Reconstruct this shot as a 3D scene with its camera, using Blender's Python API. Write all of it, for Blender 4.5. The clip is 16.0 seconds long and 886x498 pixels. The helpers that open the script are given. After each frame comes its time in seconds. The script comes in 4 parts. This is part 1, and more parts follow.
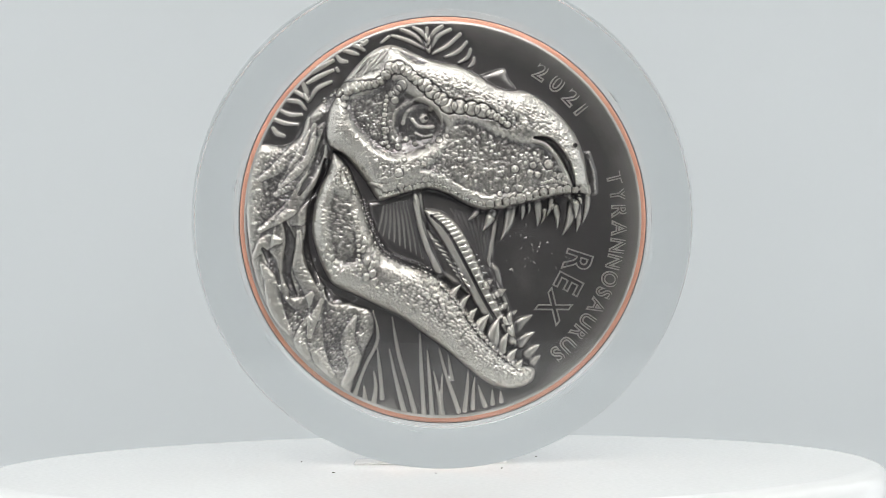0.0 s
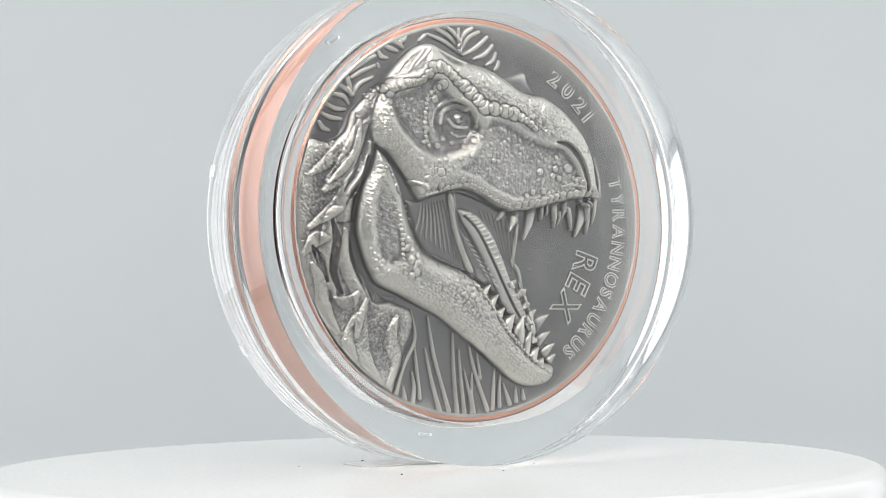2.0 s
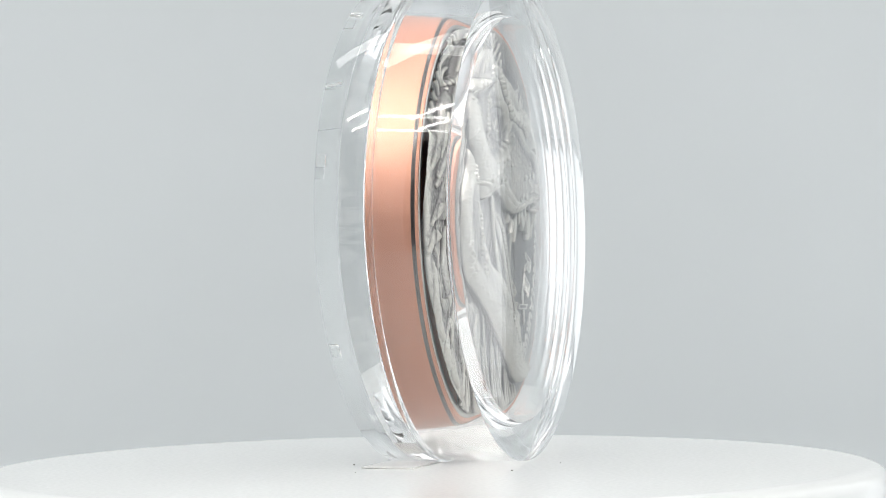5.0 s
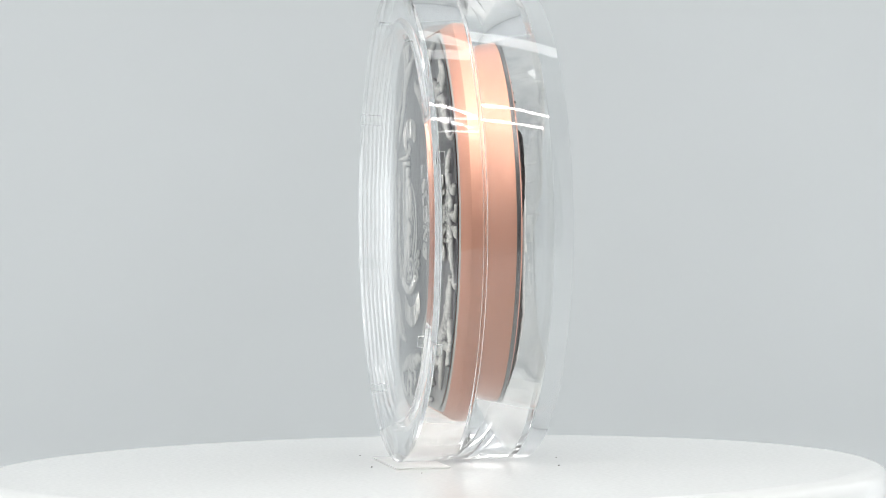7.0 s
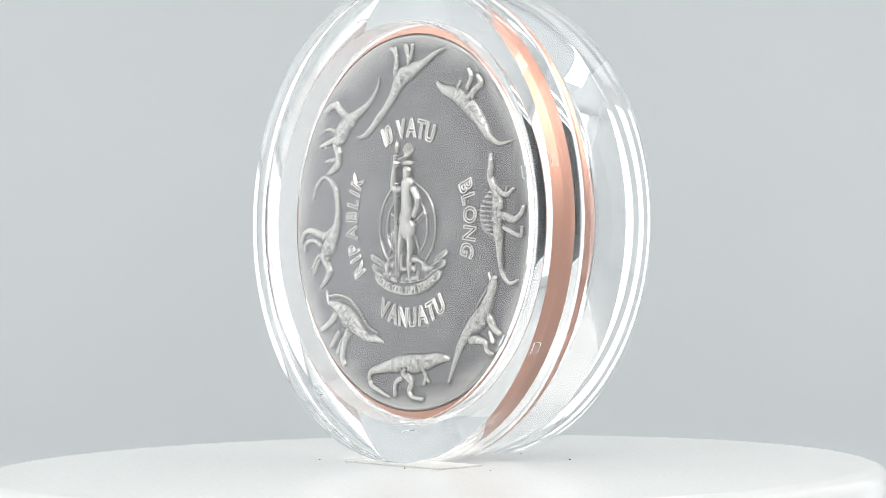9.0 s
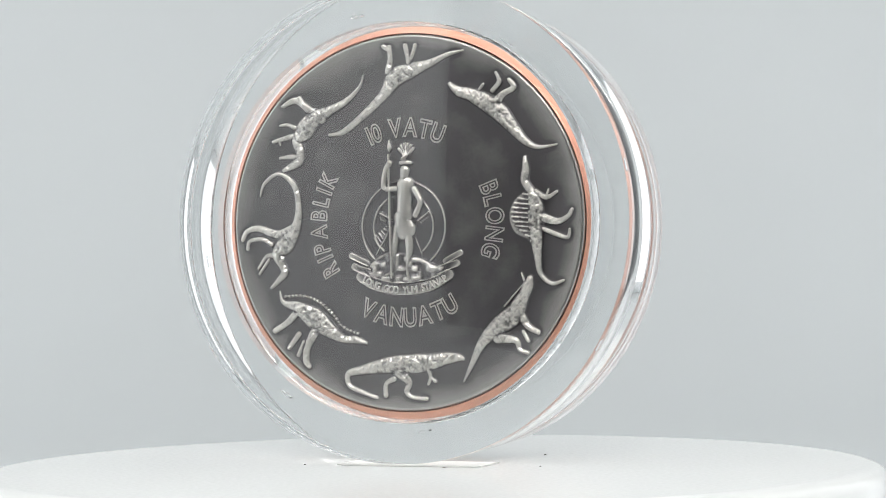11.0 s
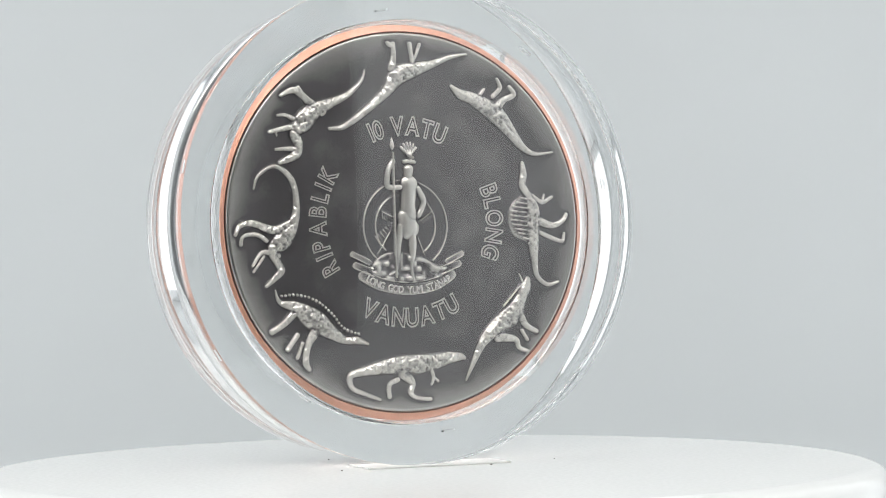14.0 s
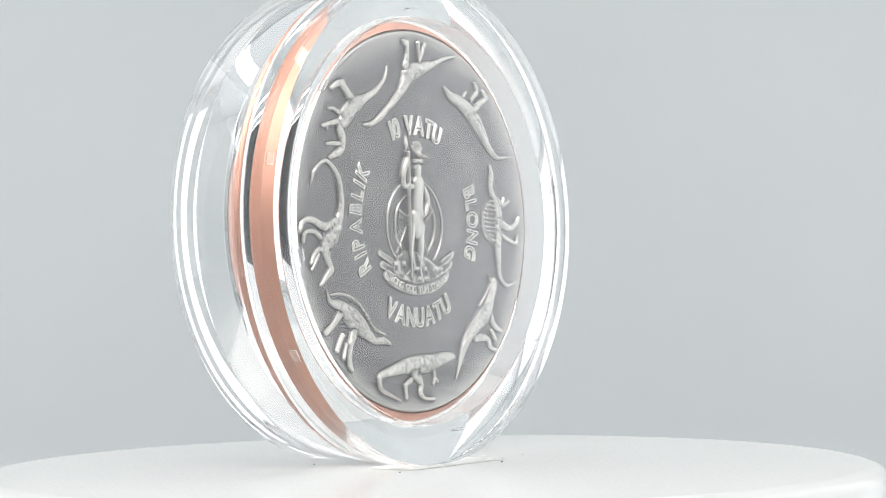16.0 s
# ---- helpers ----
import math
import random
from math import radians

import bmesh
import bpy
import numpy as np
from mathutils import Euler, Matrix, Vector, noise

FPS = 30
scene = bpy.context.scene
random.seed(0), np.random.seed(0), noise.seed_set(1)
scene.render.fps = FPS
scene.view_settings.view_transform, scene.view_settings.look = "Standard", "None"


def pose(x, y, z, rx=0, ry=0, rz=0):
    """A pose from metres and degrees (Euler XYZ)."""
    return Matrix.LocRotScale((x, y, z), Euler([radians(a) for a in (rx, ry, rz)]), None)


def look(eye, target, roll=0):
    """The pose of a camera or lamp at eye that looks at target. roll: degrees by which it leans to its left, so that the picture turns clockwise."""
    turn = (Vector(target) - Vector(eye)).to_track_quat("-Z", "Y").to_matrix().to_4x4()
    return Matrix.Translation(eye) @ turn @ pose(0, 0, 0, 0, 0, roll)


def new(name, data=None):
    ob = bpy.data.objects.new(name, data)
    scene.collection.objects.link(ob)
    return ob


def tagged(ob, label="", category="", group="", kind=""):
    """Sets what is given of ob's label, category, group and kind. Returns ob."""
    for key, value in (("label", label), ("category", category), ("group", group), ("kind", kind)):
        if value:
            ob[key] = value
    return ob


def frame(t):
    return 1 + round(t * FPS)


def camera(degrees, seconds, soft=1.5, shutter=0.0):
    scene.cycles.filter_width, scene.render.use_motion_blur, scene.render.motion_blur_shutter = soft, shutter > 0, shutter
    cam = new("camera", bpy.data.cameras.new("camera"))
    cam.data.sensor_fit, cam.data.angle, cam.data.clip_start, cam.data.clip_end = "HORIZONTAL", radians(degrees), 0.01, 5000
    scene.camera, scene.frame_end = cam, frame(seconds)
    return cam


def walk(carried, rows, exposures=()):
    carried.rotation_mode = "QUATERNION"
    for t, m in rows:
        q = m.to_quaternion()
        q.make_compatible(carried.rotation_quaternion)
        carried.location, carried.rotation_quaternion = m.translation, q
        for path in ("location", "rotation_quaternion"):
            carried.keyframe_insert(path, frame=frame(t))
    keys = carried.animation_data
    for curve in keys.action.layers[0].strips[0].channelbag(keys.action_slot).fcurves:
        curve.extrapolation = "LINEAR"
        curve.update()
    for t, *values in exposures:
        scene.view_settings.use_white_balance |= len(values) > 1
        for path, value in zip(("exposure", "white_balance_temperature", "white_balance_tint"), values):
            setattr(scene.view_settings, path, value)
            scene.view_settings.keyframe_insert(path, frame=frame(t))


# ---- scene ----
# ---- camera: a still phone camera before a turning table ----
cam = camera(24.47, 16.0, soft=0.75)
EYE = (0.0, -0.2960, 0.0230)
AIM = look(EYE, (0.00272, 0.0, 0.03093), -0.835)
walk(cam, [(0.0, AIM), (16.0, AIM)])

# ---- light: a small photo light box, lamps along its roof ----
world = bpy.data.worlds.new("dim_room")
scene.world = world
world.use_nodes = True
world.node_tree.nodes["Background"].inputs["Color"].default_value = (0.55, 0.60, 0.66, 1)
world.node_tree.nodes["Background"].inputs["Strength"].default_value = 0.16
scene.view_settings.exposure = 0.0
# clear acrylic passes light on many times inside its walls
scene.cycles.max_bounces, scene.cycles.glossy_bounces, scene.cycles.transmission_bounces = 40, 34, 40

BOX_X, BOX_BACK, BOX_FRONT, BOX_TOP, BOX_FLOOR = 0.23, 0.27, -0.28, 0.29, -0.05


def area(name, x, y, z, sx, sy, watts, target, color=(1, 1, 1)):
    lamp = bpy.data.lights.new(name, "AREA")
    lamp.shape, lamp.size, lamp.size_y, lamp.energy, lamp.color = "RECTANGLE", sx, sy, watts, color
    ob = new(name, lamp)
    ob.matrix_world = look((x, y, z), target)
    return ob


area("led_strip", 0, -0.200, 0.278, 0.36, 0.010, 0.39, (0, -0.16, 0), (1, 0.975, 0.945))
area("led_strip", 0, -0.255, 0.278, 0.36, 0.010, 0.39, (0, -0.20, 0), (1, 0.975, 0.945))
area("led_panel", 0, -0.005, 0.285, 0.30, 0.030, 0.13, (0, -0.004, 0), (1, 0.98, 0.96))
# added fill lamps without a known source, for bright reflections from the side walls
area("side_fill", -0.222, 0.08, 0.12, 0.28, 0.30, 0.232, (0, 0.08, 0.12), (0.97, 0.98, 1))
area("side_fill", 0.222, 0.08, 0.12, 0.28, 0.30, 0.232, (0, 0.08, 0.12), (0.97, 0.98, 1))


# ---- materials ----
def material(name, base, rough, metal=0.0, transmission=0.0, ior=1.49):
    m = bpy.data.materials.new(name)
    m.use_nodes = True
    b = m.node_tree.nodes["Principled BSDF"]
    b.inputs["Base Color"].default_value = (*base, 1)
    b.inputs["Roughness"].default_value = rough
    b.inputs["Metallic"].default_value = metal
    b.inputs["Transmission Weight"].default_value = transmission
    b.inputs["IOR"].default_value = ior
    return m


def grained(m, base, spread, scale, fine, bump, rough, rough_spread):
    """Two scales of variation in colour, gloss and relief."""
    nt = m.node_tree
    b = nt.nodes["Principled BSDF"]
    co = nt.nodes.new("ShaderNodeTexCoord")
    big = nt.nodes.new("ShaderNodeTexNoise")
    big.inputs["Scale"].default_value, big.inputs["Detail"].default_value = scale, 5
    small = nt.nodes.new("ShaderNodeTexNoise")
    small.inputs["Scale"].default_value, small.inputs["Detail"].default_value = fine, 3
    for n in (big, small):
        nt.links.new(co.outputs["Object"], n.inputs["Vector"])
    ramp = nt.nodes.new("ShaderNodeValToRGB")
    lo, hi = [max(0, c * (1 - spread)) for c in base], [min(1, c * (1 + spread)) for c in base]
    ramp.color_ramp.elements[0].position, ramp.color_ramp.elements[1].position = 0.3, 0.7
    ramp.color_ramp.elements[0].color, ramp.color_ramp.elements[1].color = (*lo, 1), (*hi, 1)
    nt.links.new(big.outputs["Fac"], ramp.inputs["Fac"])
    nt.links.new(ramp.outputs["Color"], b.inputs["Base Color"])
    span = nt.nodes.new("ShaderNodeMapRange")
    span.inputs["To Min"].default_value, span.inputs["To Max"].default_value = rough - rough_spread, rough + rough_spread
    nt.links.new(small.outputs["Fac"], span.inputs["Value"])
    nt.links.new(span.outputs["Result"], b.inputs["Roughness"])
    if bump:
        bp = nt.nodes.new("ShaderNodeBump")
        bp.inputs["Strength"].default_value, bp.inputs["Distance"].default_value = bump, 0.0002
        nt.links.new(small.outputs["Fac"], bp.inputs["Height"])
        nt.links.new(bp.outputs["Normal"], b.inputs["Normal"])
    return m


M_BACKDROP = grained(material("backdrop_sheet", (0.635, 0.66, 0.665), 0.7), (0.635, 0.66, 0.665), 0.02, 9, 600, 0.02, 0.7, 0.05)
M_WHITE = grained(material("white_fabric", (0.8, 0.82, 0.83), 0.8), (0.8, 0.82, 0.83), 0.02, 12, 900, 0.05, 0.8, 0.05)
M_DARK = grained(material("dark_surround", (0.13, 0.13, 0.14), 0.9), (0.13, 0.13, 0.14), 0.1, 12, 900, 0.05, 0.9, 0.05)
M_PLATTER = grained(material("white_platter", (0.80, 0.81, 0.80), 0.25), (0.80, 0.81, 0.80), 0.015, 25, 1500, 0.01, 0.22, 0.04)
M_PAD = grained(material("pad_gum", (0.80, 0.80, 0.785), 0.35), (0.80, 0.80, 0.785), 0.04, 300, 3000, 0.02, 0.35, 0.08)
M_DUST = grained(material("dust", (0.10, 0.085, 0.07), 0.9), (0.10, 0.085, 0.07), 0.3, 4000, 9000, 0, 0.9, 0.05)
M_ACRYLIC = material("clear_acrylic", (0.97, 0.978, 0.978), 0.0, 0, 1.0, 1.49)


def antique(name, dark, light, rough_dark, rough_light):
    """Oxidised silver: a dark patina with painted recess shade, rubbed bright where the relief stands proud."""
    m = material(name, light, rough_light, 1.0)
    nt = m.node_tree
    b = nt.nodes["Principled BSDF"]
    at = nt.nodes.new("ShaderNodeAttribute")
    at.attribute_name = "polish_and_light"
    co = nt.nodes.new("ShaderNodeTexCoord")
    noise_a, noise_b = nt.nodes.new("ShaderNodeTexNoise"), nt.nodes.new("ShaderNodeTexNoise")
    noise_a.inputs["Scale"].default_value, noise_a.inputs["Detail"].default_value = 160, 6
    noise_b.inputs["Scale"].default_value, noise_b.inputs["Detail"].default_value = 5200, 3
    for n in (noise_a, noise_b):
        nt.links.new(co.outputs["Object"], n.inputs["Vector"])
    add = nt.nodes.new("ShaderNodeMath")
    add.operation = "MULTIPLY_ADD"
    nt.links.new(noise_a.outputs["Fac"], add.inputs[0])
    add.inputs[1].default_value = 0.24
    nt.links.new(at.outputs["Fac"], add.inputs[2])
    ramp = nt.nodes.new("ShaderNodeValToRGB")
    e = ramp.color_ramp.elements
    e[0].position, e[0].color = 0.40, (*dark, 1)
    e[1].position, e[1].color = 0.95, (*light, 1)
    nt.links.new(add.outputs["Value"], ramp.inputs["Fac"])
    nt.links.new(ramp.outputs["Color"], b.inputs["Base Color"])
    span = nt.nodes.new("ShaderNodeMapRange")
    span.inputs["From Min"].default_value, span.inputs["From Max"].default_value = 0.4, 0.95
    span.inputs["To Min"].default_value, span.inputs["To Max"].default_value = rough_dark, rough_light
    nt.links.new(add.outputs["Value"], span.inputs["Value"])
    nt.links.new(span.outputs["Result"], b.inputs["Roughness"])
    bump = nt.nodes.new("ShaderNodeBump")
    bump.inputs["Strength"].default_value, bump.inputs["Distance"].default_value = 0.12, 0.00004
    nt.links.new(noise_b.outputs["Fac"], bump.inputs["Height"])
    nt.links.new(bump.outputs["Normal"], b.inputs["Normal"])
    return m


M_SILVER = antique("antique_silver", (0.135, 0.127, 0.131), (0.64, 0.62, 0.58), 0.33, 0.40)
# lighter copy for the obverse, its field's reflected light put into the colour
M_SILVER_LIT = antique("antique_silver_lit", (0.195, 0.185, 0.185), (0.58, 0.56, 0.52), 0.36, 0.42)
M_LETTER = material("rubbed_silver", (0.74, 0.72, 0.69), 0.34, 1.0)
M_RIM = grained(material("silver_rim", (0.50, 0.49, 0.47), 0.33, 1.0), (0.50, 0.49, 0.47), 0.12, 300, 3000, 0.03, 0.33, 0.06)
M_REFLECTION = grained(material("dark_reflection", (0.16, 0.155, 0.155), 0.35, 1.0), (0.16, 0.155, 0.155), 0.12, 300, 3000, 0.03, 0.35, 0.06)
M_COPPER = grained(material("satin_copper", (0.67, 0.37, 0.275), 0.62, 1.0), (0.67, 0.37, 0.275), 0.05, 60, 3000, 0.03, 0.59, 0.06)


# ---- mesh helpers ----
def mesh_object(name, verts, faces, mat, parent=None, label="", smooth=True):
    me = bpy.data.meshes.new(name)
    me.from_pydata(verts, [], faces)
    me.materials.append(mat)
    if smooth:
        me.polygons.foreach_set("use_smooth", [True] * len(me.polygons))
    me.update()
    ob = new(name, me)
    if parent is not None:
        ob.parent = parent
    if label:
        tagged(ob, label=label)
    return ob


def part(name, bm, mat, parent, label="", smooth=False):
    me = bpy.data.meshes.new(name)
    bm.to_mesh(me)
    bm.free()
    me.materials.append(mat)
    if smooth:
        me.polygons.foreach_set("use_smooth", [True] * len(me.polygons))
    ob = new(name, me)
    ob.parent = parent
    if label:
        tagged(ob, label=label)
    return ob


def box_bm(x0, x1, y0, y1, z0, z1, bevel=0.0):
    bm = bmesh.new()
    bmesh.ops.create_cube(bm, size=1)
    for v in bm.verts:
        v.co = ((x0 + x1) / 2 + v.co.x * (x1 - x0), (y0 + y1) / 2 + v.co.y * (y1 - y0), (z0 + z1) / 2 + v.co.z * (z1 - z0))
    if bevel:
        bmesh.ops.bevel(bm, geom=bm.edges[:], offset=bevel, segments=2, affect="EDGES", profile=0.7)
    return bm


def solid(name, bm, mat):
    me = bpy.data.meshes.new(name)
    bm.to_mesh(me)
    bm.free()
    me.materials.append(mat)
    return new(name, me)


def turned(profile, steps, round_off=0.0, segments=3):
    """A closed solid of revolution about z: profile is a closed loop of (radius, height)."""
    pts = []
    n = len(profile)
    for i, p in enumerate(profile):
        a, b = Vector(profile[i - 1]), Vector(profile[(i + 1) % n])
        p = Vector(p)
        r = min(round_off, (a - p).length * 0.45, (b - p).length * 0.45)
        if r <= 0 or p.x < 1e-9:
            pts.append(p)
            continue
        s, e = p + (a - p).normalized() * r, p + (b - p).normalized() * r
        for k in range(segments + 1):
            t = k / segments
            pts.append(s * (1 - t) ** 2 + p * 2 * t * (1 - t) + e * t * t)
    bm = bmesh.new()
    rings = []
    for p in pts:
        if p.x < 1e-9:
            rings.append([bm.verts.new((0, 0, p.y))])
        else:
            rings.append([bm.verts.new((p.x * math.cos(2 * math.pi * k / steps), p.x * math.sin(2 * math.pi * k / steps), p.y)) for k in range(steps)])
    for i in range(len(rings)):
        a, b = rings[i], rings[(i + 1) % len(rings)]
        if len(a) == 1 and len(b) == 1:
            continue
        for k in range(steps):
            j = (k + 1) % steps
            if len(a) == 1:
                bm.faces.new((a[0], b[j], b[k]))
            elif len(b) == 1:
                bm.faces.new((a[k], a[j], b[0]))
            else:
                bm.faces.new((a[k], a[j], b[j], b[k]))
    bmesh.ops.recalc_face_normals(bm, faces=bm.faces[:])
    return bm


def sharp(ob, angle=28):
    """Smooth shading that breaks at edges sharper than the angle."""
    me = ob.data
    bm = bmesh.new()
    bm.from_mesh(me)
    for e in bm.edges:
        if len(e.link_faces) == 2 and e.calc_face_angle(0) > radians(angle):
            e.smooth = False
    for f in bm.faces:
        f.smooth = True
    bm.to_mesh(me)
    bm.free()
    return ob


# ---- the light box ----
W = 0.004
tagged(solid("floor", box_bm(-BOX_X, BOX_X, BOX_FRONT, BOX_BACK, BOX_FLOOR - W, BOX_FLOOR), M_WHITE), "white fabric floor of the light box", "floor", kind="structure")
tagged(solid("wall_west", box_bm(-BOX_X - W, -BOX_X, BOX_FRONT, BOX_BACK, BOX_FLOOR - W, BOX_TOP + W), M_WHITE), "white diffusing fabric side of the light box", "wall", kind="structure")
tagged(solid("wall_east", box_bm(BOX_X, BOX_X + W, BOX_FRONT, BOX_BACK, BOX_FLOOR - W, BOX_TOP + W), M_WHITE), "white diffusing fabric side of the light box", "wall", kind="structure")
tagged(solid("ceiling", box_bm(-BOX_X, BOX_X, BOX_FRONT, BOX_BACK, BOX_TOP, BOX_TOP + W), M_WHITE), "white fabric roof of the light box", "ceiling", kind="structure")


def front_wall():
    """The box's front, with the opening through which it is filmed."""
    bm = bmesh.new()
    hole = (-0.215, 0.215, -0.045, 0.262)
    for x0, x1, z0, z1 in ((-BOX_X, hole[0], BOX_FLOOR, BOX_TOP), (hole[1], BOX_X, BOX_FLOOR, BOX_TOP), (hole[0], hole[1], BOX_FLOOR, hole[2]), (hole[0], hole[1], hole[3], BOX_TOP)):
        piece = bpy.data.meshes.new("piece")
        b = box_bm(x0, x1, BOX_FRONT - W, BOX_FRONT, z0, z1)
        b.to_mesh(piece)
        b.free()
        bm.from_mesh(piece)
        bpy.data.meshes.remove(piece)
    return tagged(solid("wall_south", bm, M_WHITE), "white fabric front of the light box with an opening", "wall", kind="structure")


front_wall()
tagged(solid("ground", box_bm(-0.9, 0.9, -0.954, 0.6, BOX_FLOOR - 0.03, BOX_FLOOR - W - 0.001), M_DARK), "dark table top under the light box", "table top", kind="structure")
# unseen panel, added so the coin's faces have a dark room to mirror
tagged(solid("backdrop_room", box_bm(-0.9, 0.9, -0.96, -0.955, -0.4, 0.9), M_DARK), "unseen dark panel for the room beyond the light box's opening", "backdrop", kind="structure")


def backdrop_sheet():
    """A sheet that hangs at the back and sweeps forward along the floor."""
    line = [(0.08, BOX_FLOOR + 0.003), (0.16, BOX_FLOOR + 0.003)]
    for k in range(13):
        a = radians(90 * k / 12)
        line.append((0.225 + 0.035 * math.sin(a), BOX_FLOOR + 0.003 + 0.035 * (1 - math.cos(a))))
    line.append((0.26, BOX_TOP - 0.004))
    verts, faces = [], []
    for y, z in line:
        verts += [(-BOX_X + 0.002, y, z), (BOX_X - 0.002, y, z)]
    for i in range(len(line) - 1):
        faces.append((2 * i, 2 * i + 1, 2 * i + 3, 2 * i + 2))
    return tagged(mesh_object("backdrop", verts, faces, M_BACKDROP), "plain pale grey curved backdrop sheet", "backdrop", kind="structure")


backdrop_sheet()

# ---- the turntable ----
TABLE_R = 0.0655


def make_turntable():
    table = tagged(new("turntable"), "round glossy white plastic turntable slowly turning", "turntable")
    prof = [(0, 0), (TABLE_R - 0.0025, 0), (TABLE_R - 0.0006, -0.0008), (TABLE_R, -0.0026), (TABLE_R, -0.009), (TABLE_R - 0.003, -0.0105), (0, -0.0105)]
    sharp(part("platter", turned(prof, 192, 0.001, 4), M_PLATTER, table))
    prof = [(0, -0.011), (0.050, -0.011), (0.053, -0.014), (0.055, BOX_FLOOR + 0.0005), (0, BOX_FLOOR + 0.0005)]
    sharp(part("base", turned(prof, 96, 0.001, 3), M_PLATTER, table))
    return table


# ---- the capsule and the coin stand on the table, off its axis ----
MM = 0.001
CAP_R = 0.0348
STAND = Matrix.Translation((0.0028, 0.0, CAP_R + 0.0001)) @ pose(0, 0, 0, 90, 0, 0)
# heights along the capsule's own axis, which points out of the coin's front
Z_FRONT, Z_LID, Z_JOINT, Z_COIN, Z_COIN_BACK, Z_SEAT, Z_BACK = 14.4 * MM, 12.55 * MM, 2.8 * MM, 8.6 * MM, 0.2 * MM, -2.3 * MM, -4.2 * MM
COIN_R = 0.0286


def make_capsule():
    cap = tagged(new("coin_capsule"), "thick clear acrylic coin capsule standing on its edge", "coin capsule")
    g = 0.00006
    # the front half: a thick window over a straight well
    prof = [(0, Z_FRONT), (CAP_R - 0.0002, Z_FRONT), (CAP_R - 0.0002, Z_JOINT + g), (0.0289, Z_JOINT + g), (0.0289, Z_LID), (0, Z_LID)]
    sharp(part("front_half", turned(prof, 512, 0.0001, 2), M_ACRYLIC, cap))
    # the back half, which closes it
    prof = [(0, Z_BACK), (CAP_R, Z_BACK), (CAP_R, Z_JOINT), (0.0289, Z_JOINT), (0.0289, Z_SEAT), (0, Z_SEAT)]
    sharp(part("back_half", turned(prof, 512, 0.0001, 2), M_ACRYLIC, cap))
    # moulded tabs on the back window and on the outer wall
    for angle, z, r in ((214, -4.38, 0.0301), (169.5, -4.38, 0.0301), (125, -4.38, 0.0301), (-10, -4.38, 0.0301), (-55, -4.38, 0.0301), (35, -4.38, 0.0301), (80, -4.38, 0.0301), (262, -4.38, 0.0301), (168.5, -3.2, CAP_R), (211, -3.2, CAP_R), (12, -3.2, CAP_R), (-32, -3.2, CAP_R)):
        bm = box_bm(0.00003, 0.00027, -0.0009, 0.0009, -0.0006, 0.0006, 0.00008)
        bmesh.ops.transform(bm, matrix=Matrix.Rotation(radians(angle), 4, "Z") @ Matrix.Translation((r, 0, z * MM)), verts=bm.verts)
        part("tab", bm, M_ACRYLIC, cap)
    for ob in cap.children:
        ob.visible_shadow = False
    return cap


def make_pad():
    """A small pale pad that keeps the capsule from rolling."""
    bm = box_bm(-0.0105, 0.0115, -0.0015, 0.0062, 0.00003, 0.00022, 0.00005)
    me = bpy.data.meshes.new("sticky_pad")
    bm.to_mesh(me)
    bm.free()
    me.materials.append(M_PAD)
    ob = tagged(new("sticky_pad", me), "small thin white pad under the coin capsule", "pad")
    return ob


def make_speck(x, y, size):
    """A dark crumb of dust lying on the table."""
    bm = bmesh.new()
    bmesh.ops.create_icosphere(bm, subdivisions=1, radius=size)
    for v in bm.verts:
        v.co = (v.co.x * random.uniform(0.8, 2.2), v.co.y * random.uniform(0.7, 1.3), v.co.z * 0.6 + size * 0.55)
    me = bpy.data.meshes.new("dust_speck")
    bm.to_mesh(me)
    bm.free()
    me.materials.append(M_DUST)
    ob = tagged(new("dust_speck", me), "tiny dark speck of dust on the turntable", "dust speck", "dust on the turntable")
    return ob, Matrix.Translation((x, y, 0.0001))


def F1(x, y):
    """A pixel of the camera's view of the front, in millimetres from the coin's middle."""
    u, v, a = (x - 791.5) * 0.08137, (389 - y) * 0.08034, radians(-0.56)
    return u * math.cos(a) - v * math.sin(a), u * math.sin(a) + v * math.cos(a)


def B1(x, y):
    """A pixel of the camera's view of the back, in millimetres from the coin's middle."""
    u, v, a = (x - 721) * 0.08011, (396.5 - y) * 0.08102, radians(-0.91)
    return u * math.cos(a) - v * math.sin(a), u * math.sin(a) + v * math.cos(a)



# ---- the coin's relief: outlines placed to fit the camera's view, worked on a fine grid ----
PITCH = 0.08
HALF = 356
AXIS = np.arange(-HALF, HALF + 1) * PITCH


def curve_through(pts, closed, n=6):
    """A smooth line through the points (any number of columns)."""
    p = np.array(pts, float)
    k = len(p)
    out = []
    for i in range(k if closed else k - 1):
        if closed:
            a, b, c, d = p[(i - 1) % k], p[i], p[(i + 1) % k], p[(i + 2) % k]
        else:
            a, b, c, d = p[max(i - 1, 0)], p[i], p[i + 1], p[min(i + 2, k - 1)]
        for j in range(n):
            t = j / n
            out.append(0.5 * (2 * b + (c - a) * t + (2 * a - 5 * b + 4 * c - d) * t * t + (3 * b - a - 3 * c + d) * t ** 3))
    if not closed:
        out.append(p[-1])
    return np.array(out)


